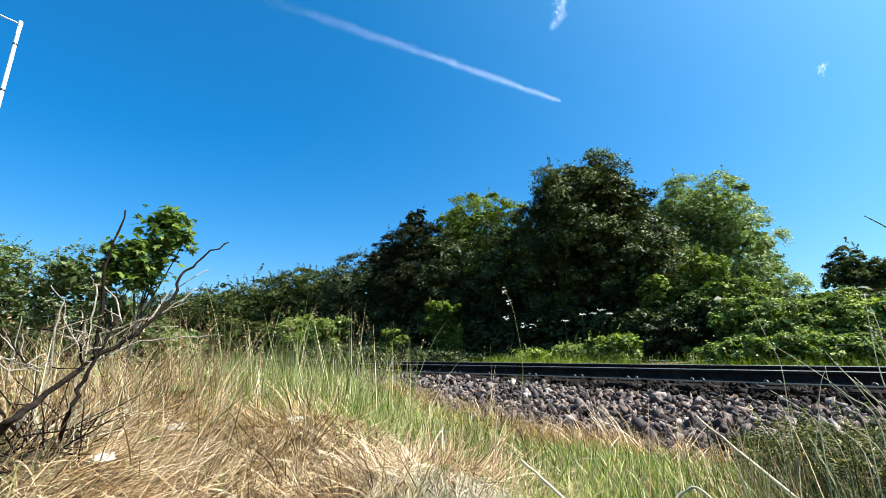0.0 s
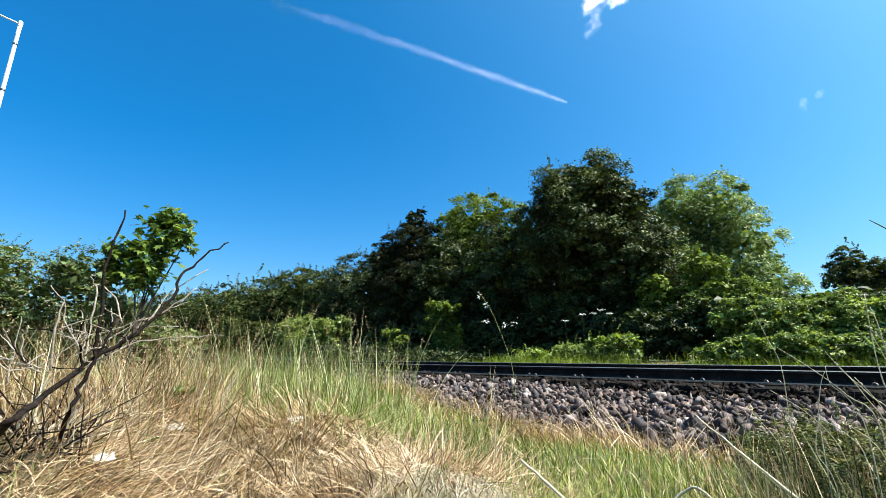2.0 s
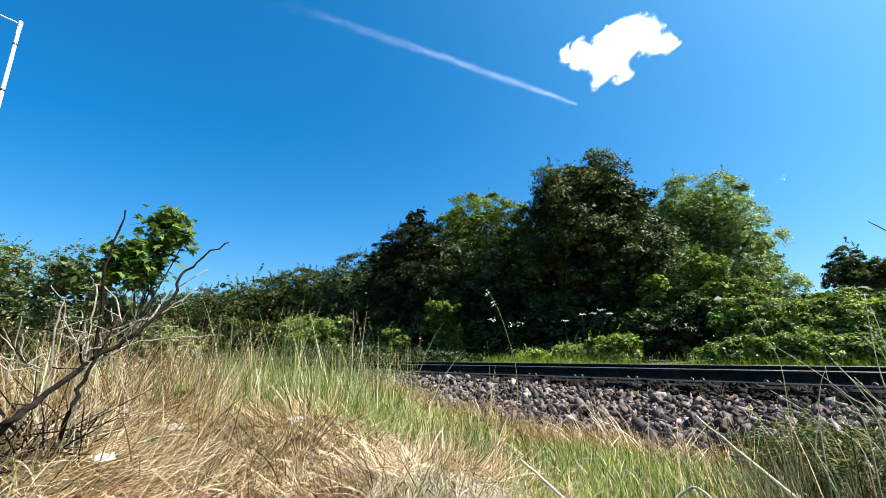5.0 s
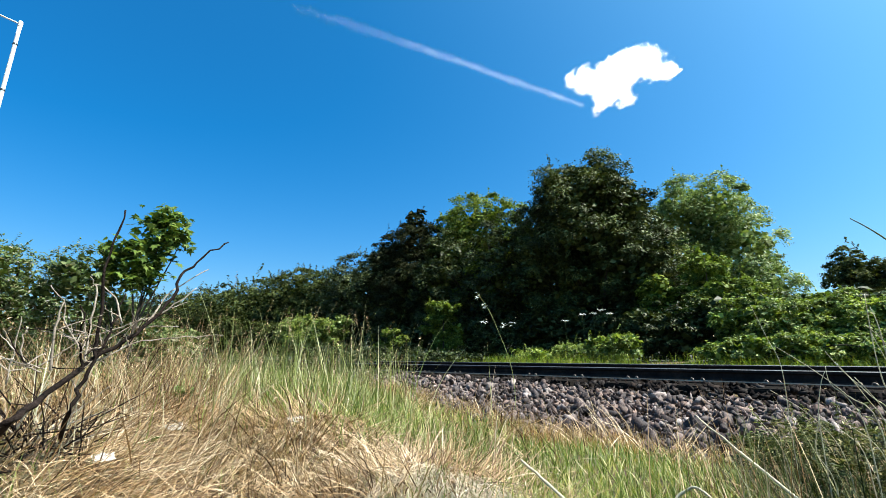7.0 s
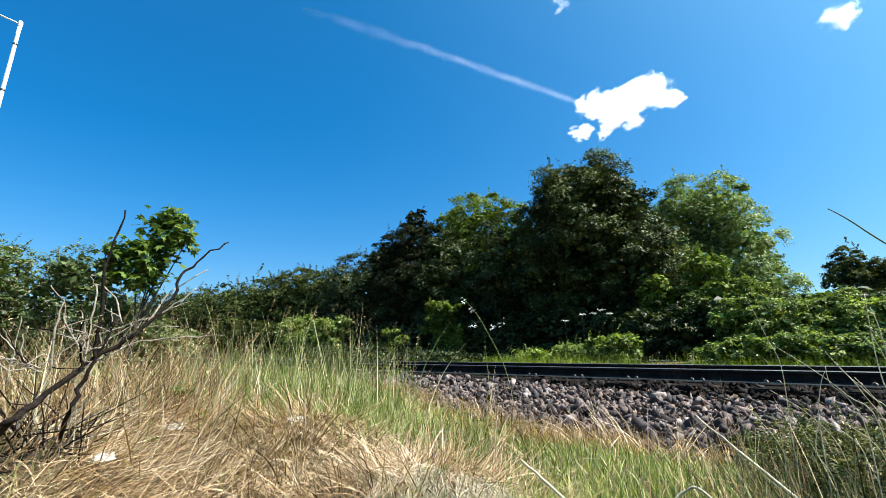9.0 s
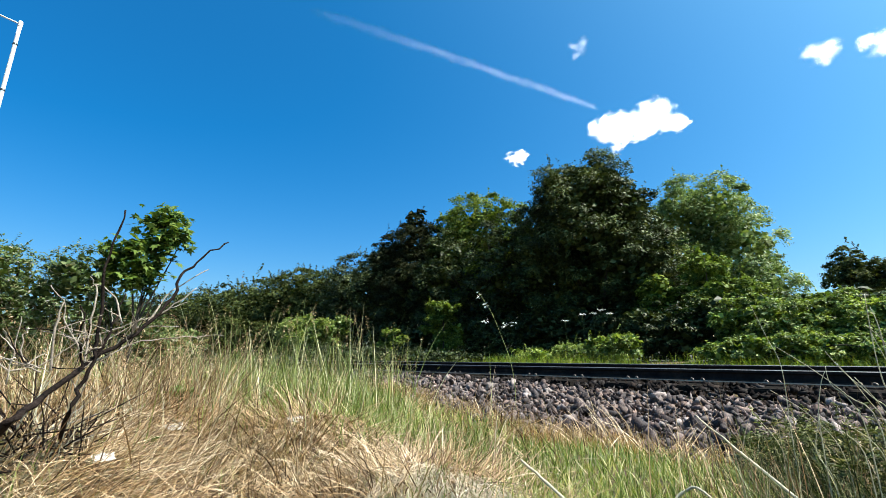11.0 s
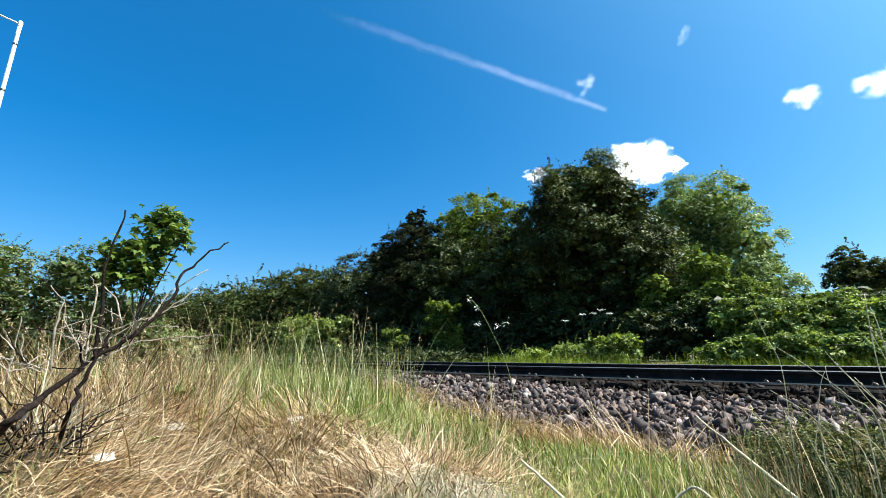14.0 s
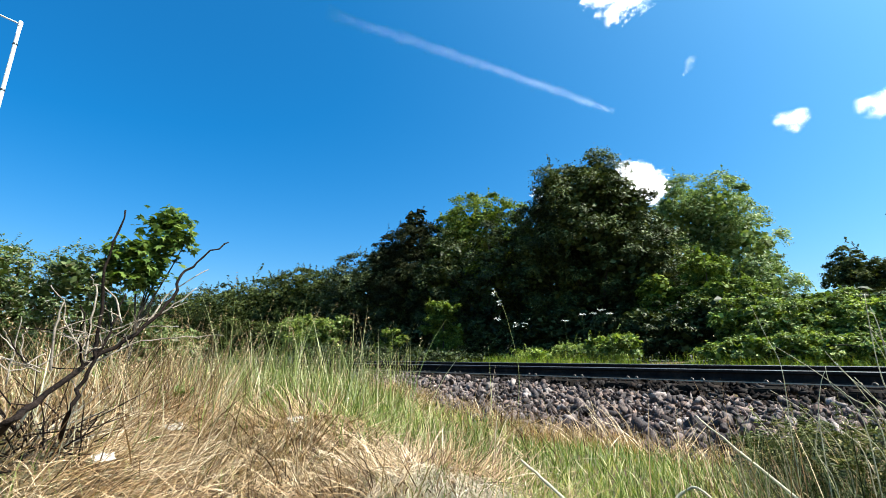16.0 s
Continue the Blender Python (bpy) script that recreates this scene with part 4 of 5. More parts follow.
# ---- dead branch standing in the straw ----
def dead_branch():
    root = thing("dead_shrub", "leafless dead shrub with dark forked twigs", "dead shrub", (-1.683, 0.242, 0.045))
    o = root.location
    dark = [
        ([(-2.354, 0.141, -0.174), (-1.595, 0.127, 0.025), (-1.610, 0.181, 0.083), (-1.674, 0.294, 0.186), (-1.694, 0.396, 0.272), (-1.713, 0.484, 0.374), (-1.725, 0.513, 0.472), (-1.726, 0.577, 0.558), (-1.728, 0.660, 0.630)],
         [0.018, 0.017, 0.015, 0.012, 0.0095, 0.009, 0.0075, 0.006, 0.0045]),
        ([(-2.223, 0.343, -0.154), (-1.679, 0.264, 0.028), (-1.657, 0.280, 0.112), (-1.673, 0.305, 0.222), (-1.674, 0.295, 0.337), (-1.675, 0.291, 0.510), (-1.672, 0.310, 0.657)], [0.012, 0.011, 0.010, 0.0085, 0.0075, 0.006, 0.0045]),
        ([(-1.672, 0.306, 0.213), (-1.687, 0.335, 0.298), (-1.713, 0.358, 0.399)], [0.008, 0.006, 0.003]),
        ([(-1.666, 0.283, 0.166), (-1.641, 0.252, 0.251), (-1.621, 0.249, 0.314), (-1.623, 0.235, 0.344)], [0.006, 0.005, 0.004, 0.002]),
    ]
    pale = [
        ([(-1.696, 0.387, 0.258), (-1.726, 0.436, 0.315), (-1.760, 0.503, 0.429), (-1.794, 0.625, 0.528)], [0.007, 0.0065, 0.005, 0.003]),
        ([(-1.726, 0.436, 0.315), (-1.688, 0.497, 0.374), (-1.672, 0.551, 0.436)], [0.006, 0.0045, 0.003]),
        ([(-1.693, 0.304, 0.189), (-1.670, 0.412, 0.250), (-1.637, 0.529, 0.266), (-1.600, 0.631, 0.276)], [0.005, 0.004, 0.003, 0.0018]),
        ([(-1.637, 0.274, 0.189), (-1.638, 0.270, 0.284), (-1.657, 0.276, 0.384), (-1.661, 0.253, 0.433)], [0.006, 0.006, 0.005, 0.002]),
        ([(-1.664, 0.350, 0.306), (-1.668, 0.327, 0.374), (-1.676, 0.286, 0.413), (-1.680, 0.261, 0.405)], [0.005, 0.005, 0.004, 0.002]),
        ([(-1.588, 0.198, 0.168), (-1.589, 0.189, 0.277), (-1.588, 0.196, 0.346)], [0.007, 0.0065, 0.003]),
        ([(-1.600, 0.253, 0.220), (-1.606, 0.209, 0.294), (-1.607, 0.202, 0.340), (-1.612, 0.164, 0.391)], [0.004, 0.004, 0.003, 0.002]),
        ([(-1.491, 0.166, 0.163), (-1.494, 0.133, 0.190), (-1.495, 0.122, 0.243), (-1.494, 0.129, 0.270)], [0.004, 0.004, 0.003, 0.002]),
        ([(-1.596, 0.118, 0.134), (-1.596, 0.120, 0.231), (-1.596, 0.118, 0.302)], [0.0035, 0.003, 0.0015]),
        ([(-1.882, 0.261, 0.258), (-1.863, 0.372, 0.290), (-1.844, 0.456, 0.342)], [0.004, 0.003, 0.002]),
    ]
    for i, (p, r) in enumerate(dark):
        v, f = tube([Vector(q) - o for q in p], [0.58 * a for a in r], 8, 0.004, i)
        part("branch", mesh_of("branch", v, f, M_TWIG, True), root)
    for i, (p, r) in enumerate(pale):
        v, f = tube([Vector(q) - o for q in p], [0.5 * a for a in r], 7, 0.002, 20 + i)
        part("twig", mesh_of("twig", v, f, M_PALE, True), root, "bleached bare twig")
    for i in range(70):
        p, r = (dark + pale)[rng.integers(len(dark) + len(pale))]
        k = rng.integers(max(1, len(p) - 4))
        a = Vector(p[k]).lerp(Vector(p[k + 1]), rng.uniform())
        way = Vector((rng.normal(0, 0.5), rng.normal(0, 0.6), rng.uniform(-0.1, 1.0))).normalized()
        ln = rng.uniform(0.04, 0.11)
        bend = Vector(rng.normal(0, 0.25, 3)) * ln
        v, f = tube([a - o, a - o + way * ln * 0.5 + bend * 0.4, a - o + way * ln + bend], [0.002, 0.0014, 0.0007], 5, 0.001, 60 + i)
        part("twig", mesh_of("twig", v, f, M_PALE if i % 3 else M_TWIG, True), root)


dead_branch()


def brush_heap():
    a0, a1 = Vector((-1.760, 0.064, -0.140)), Vector((-2.009, 0.308, -0.150))
    root = thing("brushwood", "tangle of broken dark and bleached twigs", "brushwood", a0)
    for i in range(120):
        a = a0.lerp(a1, rng.uniform(0, 1)) + Vector((rng.normal(0, 0.06), rng.normal(0, 0.06), 0))
        a.z = float(near_ground(np.float64(a.x), np.float64(a.y))) + rng.uniform(0.0, 0.08)
        way = Vector((rng.normal(0, 0.6), rng.normal(0, 0.6), rng.uniform(-0.1, 0.9))).normalized()
        ln = rng.uniform(0.08, 0.26)
        bend = Vector(rng.normal(0, 0.22, 3)) * ln
        v, f = tube([a - a0, a - a0 + way * ln * 0.5 + bend * 0.5, a - a0 + way * ln + bend], [0.0028, 0.0022, 0.001], 5, 0.0012, 200 + i)
        part("twig", mesh_of("twig", v, f, M_PALE if i % 4 == 0 else M_TWIG, True), root)


brush_heap()


def stick(label, pts, radii):
    o = Vector(pts[0])
    v, f = tube([Vector(q) - o for q in pts], radii, 8, 0.001, 3)
    thing("stick", label, "stick", o, "fallen sticks", me=mesh_of("stick", v, f, M_STEM, True))


stick("pale dry stick leaning out of the grass", [(-0.971, 1.456, -0.140), (-0.835, 1.365, -0.161), (-0.675, 1.249, -0.186)], [0.004, 0.0048, 0.0052])
stick("long pale dry stem leaning against the ballast", [(-0.543, 2.029, 0.000), (-0.368, 1.762, -0.062), (-0.173, 1.409, -0.115), (-0.076, 1.198, -0.140)], [0.0025, 0.0036, 0.0044, 0.005])
stick("short bent dry stem in the grass", [(-0.496, 1.521, -0.198), (-0.441, 1.538, -0.149), (-0.382, 1.502, -0.165)], [0.004, 0.004, 0.003])


# ---- tall stalks that sway ----
def stalk_mesh(name, n, spread, h0, h1, wid, lean_to, mat, heads=0.3, messy=0.26):
    b = np.stack([rng.normal(0, spread, n), rng.normal(0, spread, n), np.full(n, -0.02)], 1)
    ln = rng.uniform(h0, h1, n)
    az = np.where(rng.uniform(0, 1, n) < 0.6, lean_to + rng.normal(0, 0.6, n), rng.uniform(0, 6.28, n))
    lean, curl = np.abs(rng.normal(0, messy, n)), rng.uniform(-0.1, 0.7, n)
    v, f = blades(b, ln, np.full(n, wid) * rng.uniform(0.6, 1.3, n), az, lean, curl, 5, 1.2)
    tips = v.reshape(n, 12, 3)[:, 10:12].mean(1)
    dirs = tips - v.reshape(n, 12, 3)[:, 6:8].mean(1)
    dirs /= np.linalg.norm(dirs, axis=1)[:, None]
    grain = []
    for i in range(n):
        if rng.uniform() < heads:
            for k in range(12):
                grain.append(tips[i] - dirs[i] * (0.008 * k) + rng.normal(0, 0.004, 3))
    return v, f, np.array(grain) if grain else np.zeros((0, 3))


SWAYING = []


def tall_tuft(at, n, spread, h0, h1, label, mat=None, wid=0.0045, lean_to=-0.6, heads=0.12, sway=2.5, messy=0.26):
    x, y = at
    root = thing("grass_tuft", label, "grass", (x, y, float(ground(x, y))), "tall grass tufts")
    v, f, g = stalk_mesh("blades", n, spread, h0, h1, wid, lean_to, mat, heads, messy)
    tagged(part("grass_blade", mesh_of("grass_blade", v, f, mat or M_GREEN), root), kind="stuff")
    if len(g):
        lv, lf = leaves(g, 0.017, 0.4, 0.28)
        tagged(part("seed_head", mesh_of("seed_head", lv, lf, M_DRY), root, "pale dry seed heads"), kind="stuff")
    SWAYING.append((root, sway, rng.uniform(0, 6.28)))
    return root


for (x, y), h in zip([(-3.340, 1.343), (-3.640, 1.659), (-3.032, 1.539), (-3.310, 1.867), (-2.807, 1.735), (-2.650, 1.793), (-2.439, 1.747), (-2.785, 2.120), (-2.635, 2.148), (-2.701, 2.380)],
                     [0.62, 0.60, 0.68, 0.62, 0.66, 0.60, 0.62, 0.58, 0.50, 0.42]):
    tall_tuft((x, y), 48, 0.15, h * 0.25, h * 0.8, "thick green grass tuft", M_GREEN, wid=0.006, heads=0.0, messy=0.4, sway=1.5)
    tall_tuft((x, y), 28, 0.2, h * 0.55, h * 1.38, "tall thin grass stalks with pale seed heads", M_STALK, wid=0.0056, heads=0.5, messy=0.24)
for x, y in [(-3.020, 1.059), (-2.778, 0.832), (-2.617, 0.663), (-2.474, 0.361), (-2.391, 0.213), (-2.549, 0.513), (-1.995, 0.141)]:
    tall_tuft((x, y), 85, 0.16, 0.2, 0.52, "tall dry straw-coloured grass tuft", M_DRY, 0.0036, heads=0.15, sway=1.6, messy=0.5)
for k in range(16):
    r_, a_ = 2.5 + 0.11 * k, radians(158 + (k * 7) % 24)
    x, y = r_ * math.cos(a_), r_ * math.sin(a_)
    tall_tuft((x, y), 70, 0.2, 0.18, 0.5 + 0.035 * r_, "standing bleached grass at the top of the bank", M_DRY if k % 3 else M_STALK, 0.0042, 0.2, 0.12, 1.3, 0.45)
for x, y, h in [(*(-0.260, 1.882), 0.40), (*(-0.259, 2.185), 0.46), (*(-0.155, 1.743), 0.46), (*(-0.126, 2.096), 0.5), (*(-0.053, 1.599), 0.5),
                (*(-0.007, 1.800), 0.52), (*(0.017, 1.500), 0.5), (*(-0.117, 1.445), 0.34), (*(-0.211, 1.586), 0.34), (*(-0.027, 1.350), 0.36)]:
    tall_tuft((x, y), 130, 0.14, h * 0.25, h * 0.85, "rank dark green grass tuft beside the ballast", M_DARKGRASS, 0.0034, 1.9, 0.0, 1.0, 0.85)
for x, y, h in [(*(-0.226, 1.786), 0.32), (*(-0.126, 1.695), 0.36), (*(-0.042, 1.599), 0.4), (*(-0.334, 1.972), 0.2)]:
    tall_tuft((x, y), 110, 0.16, h * 0.4, h * 1.25, "withered pale grass among the rank green", M_DRY, 0.0032, 2.2, 0.0, 0.8, 0.95)
for (x, y), h in zip([(-4.121, 1.543), (-3.872, 1.627), (-3.974, 1.890), (-3.790, 2.030), (-3.882, 2.275), (-3.608, 2.340), (-3.592, 2.541), (-3.327, 2.564), (-3.354, 2.848), (-3.305, 3.054), (-2.493, 1.481), (-2.304, 1.592)],
                     [0.36, 0.4, 0.38, 0.42, 0.36, 0.42, 0.4, 0.36, 0.34, 0.26, 0.34, 0.32]):
    tall_tuft((x, y), 44, 0.16, h * 0.3, h * 1.15, "rough mixed grass at the edge of the ballast", M_STALK if rng.uniform() < 0.5 else M_DARKGRASS, 0.005, -0.6, 0.06, 1.5, 0.32)

for x, y in [(-1.993, 0.163), (-2.187, 0.238), (-2.078, 0.300), (-2.266, 0.397), (-2.231, 0.559), (-2.397, 0.711), (-2.560, 0.858), (-2.609, 1.015), (-2.751, 1.198)]:
    tall_tuft((x, y), 11, 0.13, 0.2, 0.46, "stiff bleached dead grass stems", M_STEM, 0.005, 0.4, 0.0, 1.2, 0.4)
for k in range(34):
    x = -4.9 - 0.27 * k
    y = 3.8 + 0.35 * rng.uniform(-1, 1)
    h = rng.uniform(0.46, 0.66)
    tall_tuft((x, y), 95, 0.2, h * 0.3, h * 1.05, "rank grass fringe hiding the rails", M_STALK if k % 4 == 0 else M_DARKGRASS, 0.007, -0.6, 0.08, 1.4, 0.35)


def bent_stem(label, pts, r, mat=None, heads=()):
    x, y = pts[0][:2]
    foot = float(ground(x, y)) - 0.01
    if pts[0][2] > foot:
        pts = [(x, y, foot)] + list(pts)
    o = Vector(pts[0])
    root = thing("dry_stem", label, "grass stem", o, "dry grass stems")
    v, f = tube([Vector(q) - o for q in pts], [r * (1 - 0.5 * i / (len(pts) - 1)) for i in range(len(pts))], 5)
    part("stalk", mesh_of("stalk", v, f, mat or M_STEM, True), root)
    c = []
    for q in heads:
        c += [Vector(q) - o + Vector(rng.normal(0, 0.016, 3)) for _ in range(9)]
    if c:
        lv, lf = leaves(np.array([tuple(q) for q in c]), 0.03, 0.2, 0.3)
        tagged(part("spikelet", mesh_of("spikelet", lv, lf, M_PETAL), root, "silvery spikelets"), kind="stuff")
    return root


bent_stem("thin pale grass stem arching over the rails", [(-0.217, 1.787, 0.005), (-0.215, 1.787, 0.187), (-0.239, 1.784, 0.275), (-0.270, 1.780, 0.385)], 0.0015)
bent_stem("thin pale grass stem arching over the rails", [(-0.012, 1.500, 0.053), (-0.060, 1.499, 0.125), (-0.115, 1.496, 0.183), (-0.187, 1.488, 0.244)], 0.0015)
bent_stem("thin pale grass stem arching over the rails", [(0.016, 1.500, 0.056), (-0.019, 1.500, 0.127), (-0.061, 1.499, 0.184), (-0.086, 1.498, 0.229)], 0.0015)
bent_stem("thin pale grass stem arching over the rails", [(-0.036, 1.500, 0.026), (-0.057, 1.499, 0.113), (-0.087, 1.497, 0.150), (-0.091, 1.497, 0.193)], 0.0015)
bent_stem("short curved dry grass stem", [(-0.131, 1.595, 0.032), (-0.120, 1.595, 0.117), (-0.108, 1.596, 0.161), (-0.100, 1.597, 0.178)], 0.0015)
bent_stem("pale dry stem at the edge of the bank", [(0.016, 1.200, 0.105), (0.007, 1.200, 0.163), (0.004, 1.200, 0.235), (0.007, 1.200, 0.332)], 0.0015)
bent_stem("pale dry stem at the edge of the bank", [(0.062, 1.198, 0.165), (0.033, 1.200, 0.204), (0.017, 1.200, 0.246), (-0.002, 1.200, 0.273)], 0.0017)
bent_stem("dry seed stem with a drooping head", [(0.028, 1.200, 0.086), (0.020, 1.200, 0.194), (0.017, 1.200, 0.267), (0.011, 1.200, 0.305)], 0.0015)
for a, b, c in [((0.005, 1.400, 0.031), (-0.027, 1.400, 0.132), (-0.066, 1.398, 0.204)), ((0.017, 1.450, 0.015), (-0.004, 1.450, 0.107), (-0.039, 1.449, 0.169)), ((-0.089, 1.598, -0.044), (-0.141, 1.594, 0.059), (-0.226, 1.584, 0.127)),
                ((-0.043, 1.399, -0.020), (-0.069, 1.398, 0.046), (-0.122, 1.395, 0.083)), ((0.037, 1.299, 0.119), (0.019, 1.300, 0.204), (0.005, 1.300, 0.261)), ((-0.112, 1.496, -0.082), (-0.138, 1.494, -0.010), (-0.121, 1.495, 0.069)),
                ((-0.222, 1.685, -0.105), (-0.242, 1.683, -0.018), (-0.293, 1.675, 0.056)), ((-0.011, 1.300, -0.030), (-0.022, 1.300, 0.040), (-0.061, 1.299, 0.077))]:
    bent_stem("bleached dead stem tangled in rank grass", [a, b, c], 0.0013)
OAT = bent_stem("tall oat grass stem with silvery spikelets", [(-2.187, 3.229, -0.029), (-2.212, 3.212, 0.195), (-2.283, 3.162, 0.450), (-2.342, 3.118, 0.627), (-2.417, 3.061, 0.773)], 0.0026, M_STALK,
                heads=[(-2.410, 3.066, 0.754), (-2.365, 3.101, 0.666), (-2.382, 3.088, 0.531), (-2.240, 3.193, 0.487), (-2.189, 3.228, 0.501)])
TIP = bent_stem("grass leaf tip reaching into view", [(0.101, 0.794, 0.133), (0.102, 0.793, 0.228), (0.083, 0.796, 0.308), (0.052, 0.798, 0.354), (0.035, 0.799, 0.376), (0.021, 0.800, 0.391)], 0.0014, M_DARKGRASS)


# ---- small things on the bank ----
for (x, y), h in zip([(-0.430, 2.716), (-0.280, 2.384), (-0.536, 2.952)], (0.17, 0.2, 0.12)):
    z = float(ballast_top(np.float64(x), np.float64(y)))
    tree("weed_plant", "olive green leafy weed growing through the ballast", (x, y), [(x, y, z + h * 0.55, 0.13, 0.12, h * 0.5)], 0.045, 9, 9, 0.014, M_GORSE, 3, 0.004, "weed", 0.5, 12, core=0.4)


for (x, y), h, r in zip([(-0.261, 2.084), (-0.181, 1.992), (-0.104, 1.897), (-0.038, 1.800), (0.013, 1.700), (-0.327, 2.176)], (0.30, 0.28, 0.30, 0.30, 0.34, 0.16), (0.12, 0.13, 0.14, 0.15, 0.16, 0.13)):
    z = float(ground(x, y))
    tree("weed_plant", "dark olive leafy weeds tangled in rank grass", (x, y), [(x, y, z + h * 0.5, r, r, h * 0.5)], 0.06, 7, 9, 0.022, M_DARKGRASS, 5, 0.003, "weed", 0.24, 20, core=0.0)


def umbel(at):
    x, y, z = at
    g = float(ground(x, y))
    root = thing("cow_parsley", "white flowering cow parsley under the trees", "wild flower", (x, y, g), "cow parsley")
    v, f = tube([(0, 0, -0.05), (0.02, 0, (z - g) * 0.5), (0, 0, z - g)], [0.003, 0.0025, 0.0015], 5)
    part("stem", mesh_of("stem", v, f, M_LEAF_SHADED, True), root)
    c = np.stack([rng.normal(0, 0.042, 60), rng.normal(0, 0.04, 60), z - g + rng.normal(0, 0.008, 60)], 1)
    lv, lf = leaves(c, 0.019, 1.0, 0.9)
    part("flower_head", mesh_of("flower_head", lv, lf, M_PETAL), root, "flat white flower head")


for p in [(-4.621, 9.540, 1.217), (-4.403, 9.642, 1.236), (-4.257, 9.708, 1.307), (-4.079, 9.784, 1.227), (-4.955, 9.371, 1.085)]:
    umbel(p)


def dock(at, n, size, label):
    x, y = at
    root = thing("dock_plant", label, "weed", (x, y, float(near_ground(np.float64(x), np.float64(y))) + 0.02))
    for i in range(n):
        bm = bmesh.new()
        bmesh.ops.create_grid(bm, x_segments=6, y_segments=3, size=0.5)
        for q in bm.verts:
            t = q.co.x + 0.5
            q.co = Vector((t, q.co.y * 0.75 * math.sin(math.pi * min(0.97, 0.06 + t * 0.94)) ** 0.7, 0.35 * t - 0.45 * t * t + 0.25 * abs(q.co.y)))
        part("leaf", bm_mesh("leaf", bm, M_DOCK, True), root, m=pose(0, 0, 0.02, 0, rng.uniform(-55, -5), i * 360 / n + rng.uniform(-20, 20)) @ Matrix.Scale(size * rng.uniform(0.7, 1.1), 4))


dock((-2.839, 0.934), 9, 0.14, "bright green dock plant in the dry grass")
dock((-2.111, 0.610), 6, 0.06, "small pale green weed in the straw")


def scrap(at, size, label):
    x, y = at
    bm = bmesh.new()
    bmesh.ops.create_grid(bm, x_segments=7, y_segments=6, size=0.5)
    for q in bm.verts:
        q.co = Vector((q.co.x, q.co.y * 0.7, 0.22 * noise.noise(q.co * 3.1) + 0.1 * noise.noise(q.co * 7)))
    bmesh.ops.solidify(bm, geom=bm.faces[:], thickness=0.02)
    for q in bm.verts:
        q.co *= size
    thing("paper_scrap", label, "litter", (x, y, float(near_ground(np.float64(x), np.float64(y))) + 0.05), me=bm_mesh("paper_scrap", bm, M_LITTER))


scrap((-1.847, 0.402), 0.08, "crumpled pale paper scrap among broken straw")
scrap((-2.323, 0.747), 0.10, "crumpled grey-white paper scrap in the straw")
scrap((-2.033, 1.174), 0.09, "torn pale paper scrap on the dry grass mound")

# ---- clouds and vapour trail ----
RIGHT, UP = Vector((0.732, 0.681, 0.0)), Vector((0.25, -0.27, 0.93))
BEHIND = RIGHT.cross(UP).normalized() * -1


def flakes(c, size, name):
    """Small flecks of vapour at all angles, more of them turned to the sun."""
    n = len(c)
    nor = np.array(SUN_DIR)[None] * 0.6 + rng.normal(0, 0.5, (n, 3))
    nor /= np.linalg.norm(nor, axis=1)[:, None]
    d = np.cross(nor, rng.normal(0, 1, (n, 3)))
    d /= np.linalg.norm(d, axis=1)[:, None]
    s = np.cross(nor, d)
    sz = np.broadcast_to(size, n)[:, None] * rng.uniform(0.6, 1.5, n)[:, None]
    v = np.stack([c + d * sz, c + s * sz, c - d * sz, c - s * sz], 1).reshape(-1, 3)
    return mesh_of(name, v, np.arange(n * 4).reshape(-1, 4), M_CLOUD)


def puff(blobs, density, size, ragged):
    """Billowing masses: (right, up, radius) in metres, with torn edges."""
    out = []
    for a, b, r in blobs:
        n = int(density * r * r)
        rad = rng.uniform(0, 1, n) ** 0.5 * r * 1.2
        th = rng.uniform(0, 6.28, n)
        dep = rng.normal(0, 0.35 * r, n)
        wob = 0.95 + 0.13 * np.sin(3 * th + a) + 0.1 * np.sin(5 * th + b) + 0.06 * np.sin(9 * th + r)
        p = np.array(RIGHT)[None] * (a + rad * wob * np.cos(th))[:, None] + np.array(UP)[None] * (b + rad * wob * 0.85 * np.sin(th))[:, None] + np.array(BEHIND)[None] * dep[:, None]
        flat = [(a + x * math.cos(t), b + x * math.sin(t)) for x, t in zip(rad, th)]
        keep = np.array([noise.noise(Vector((u, w, a)) / 46) + 0.75 * noise.noise(Vector((u, w, a)) / 17) for u, w in flat])
        out.append(p[keep * ragged + rng.normal(0, 0.26, n) > (rad / r) * 1.6 - 1.15])
    return np.concatenate(out)


U = 2.2     # metres of sky at the clouds' distance for one unit of their plan


def cloud(label, lobes, density=2.0, size=1.5, ragged=1.2):
    root = thing("cloud", label, "cloud", group="clouds")
    made = []
    for blobs in lobes:
        p = puff([(a * U, b * U, r * U) for a, b, r in blobs], density, size, ragged)
        made.append(tagged(part("lobe", flakes(p, size, "lobe"), root), kind="stuff"))
    return root, made


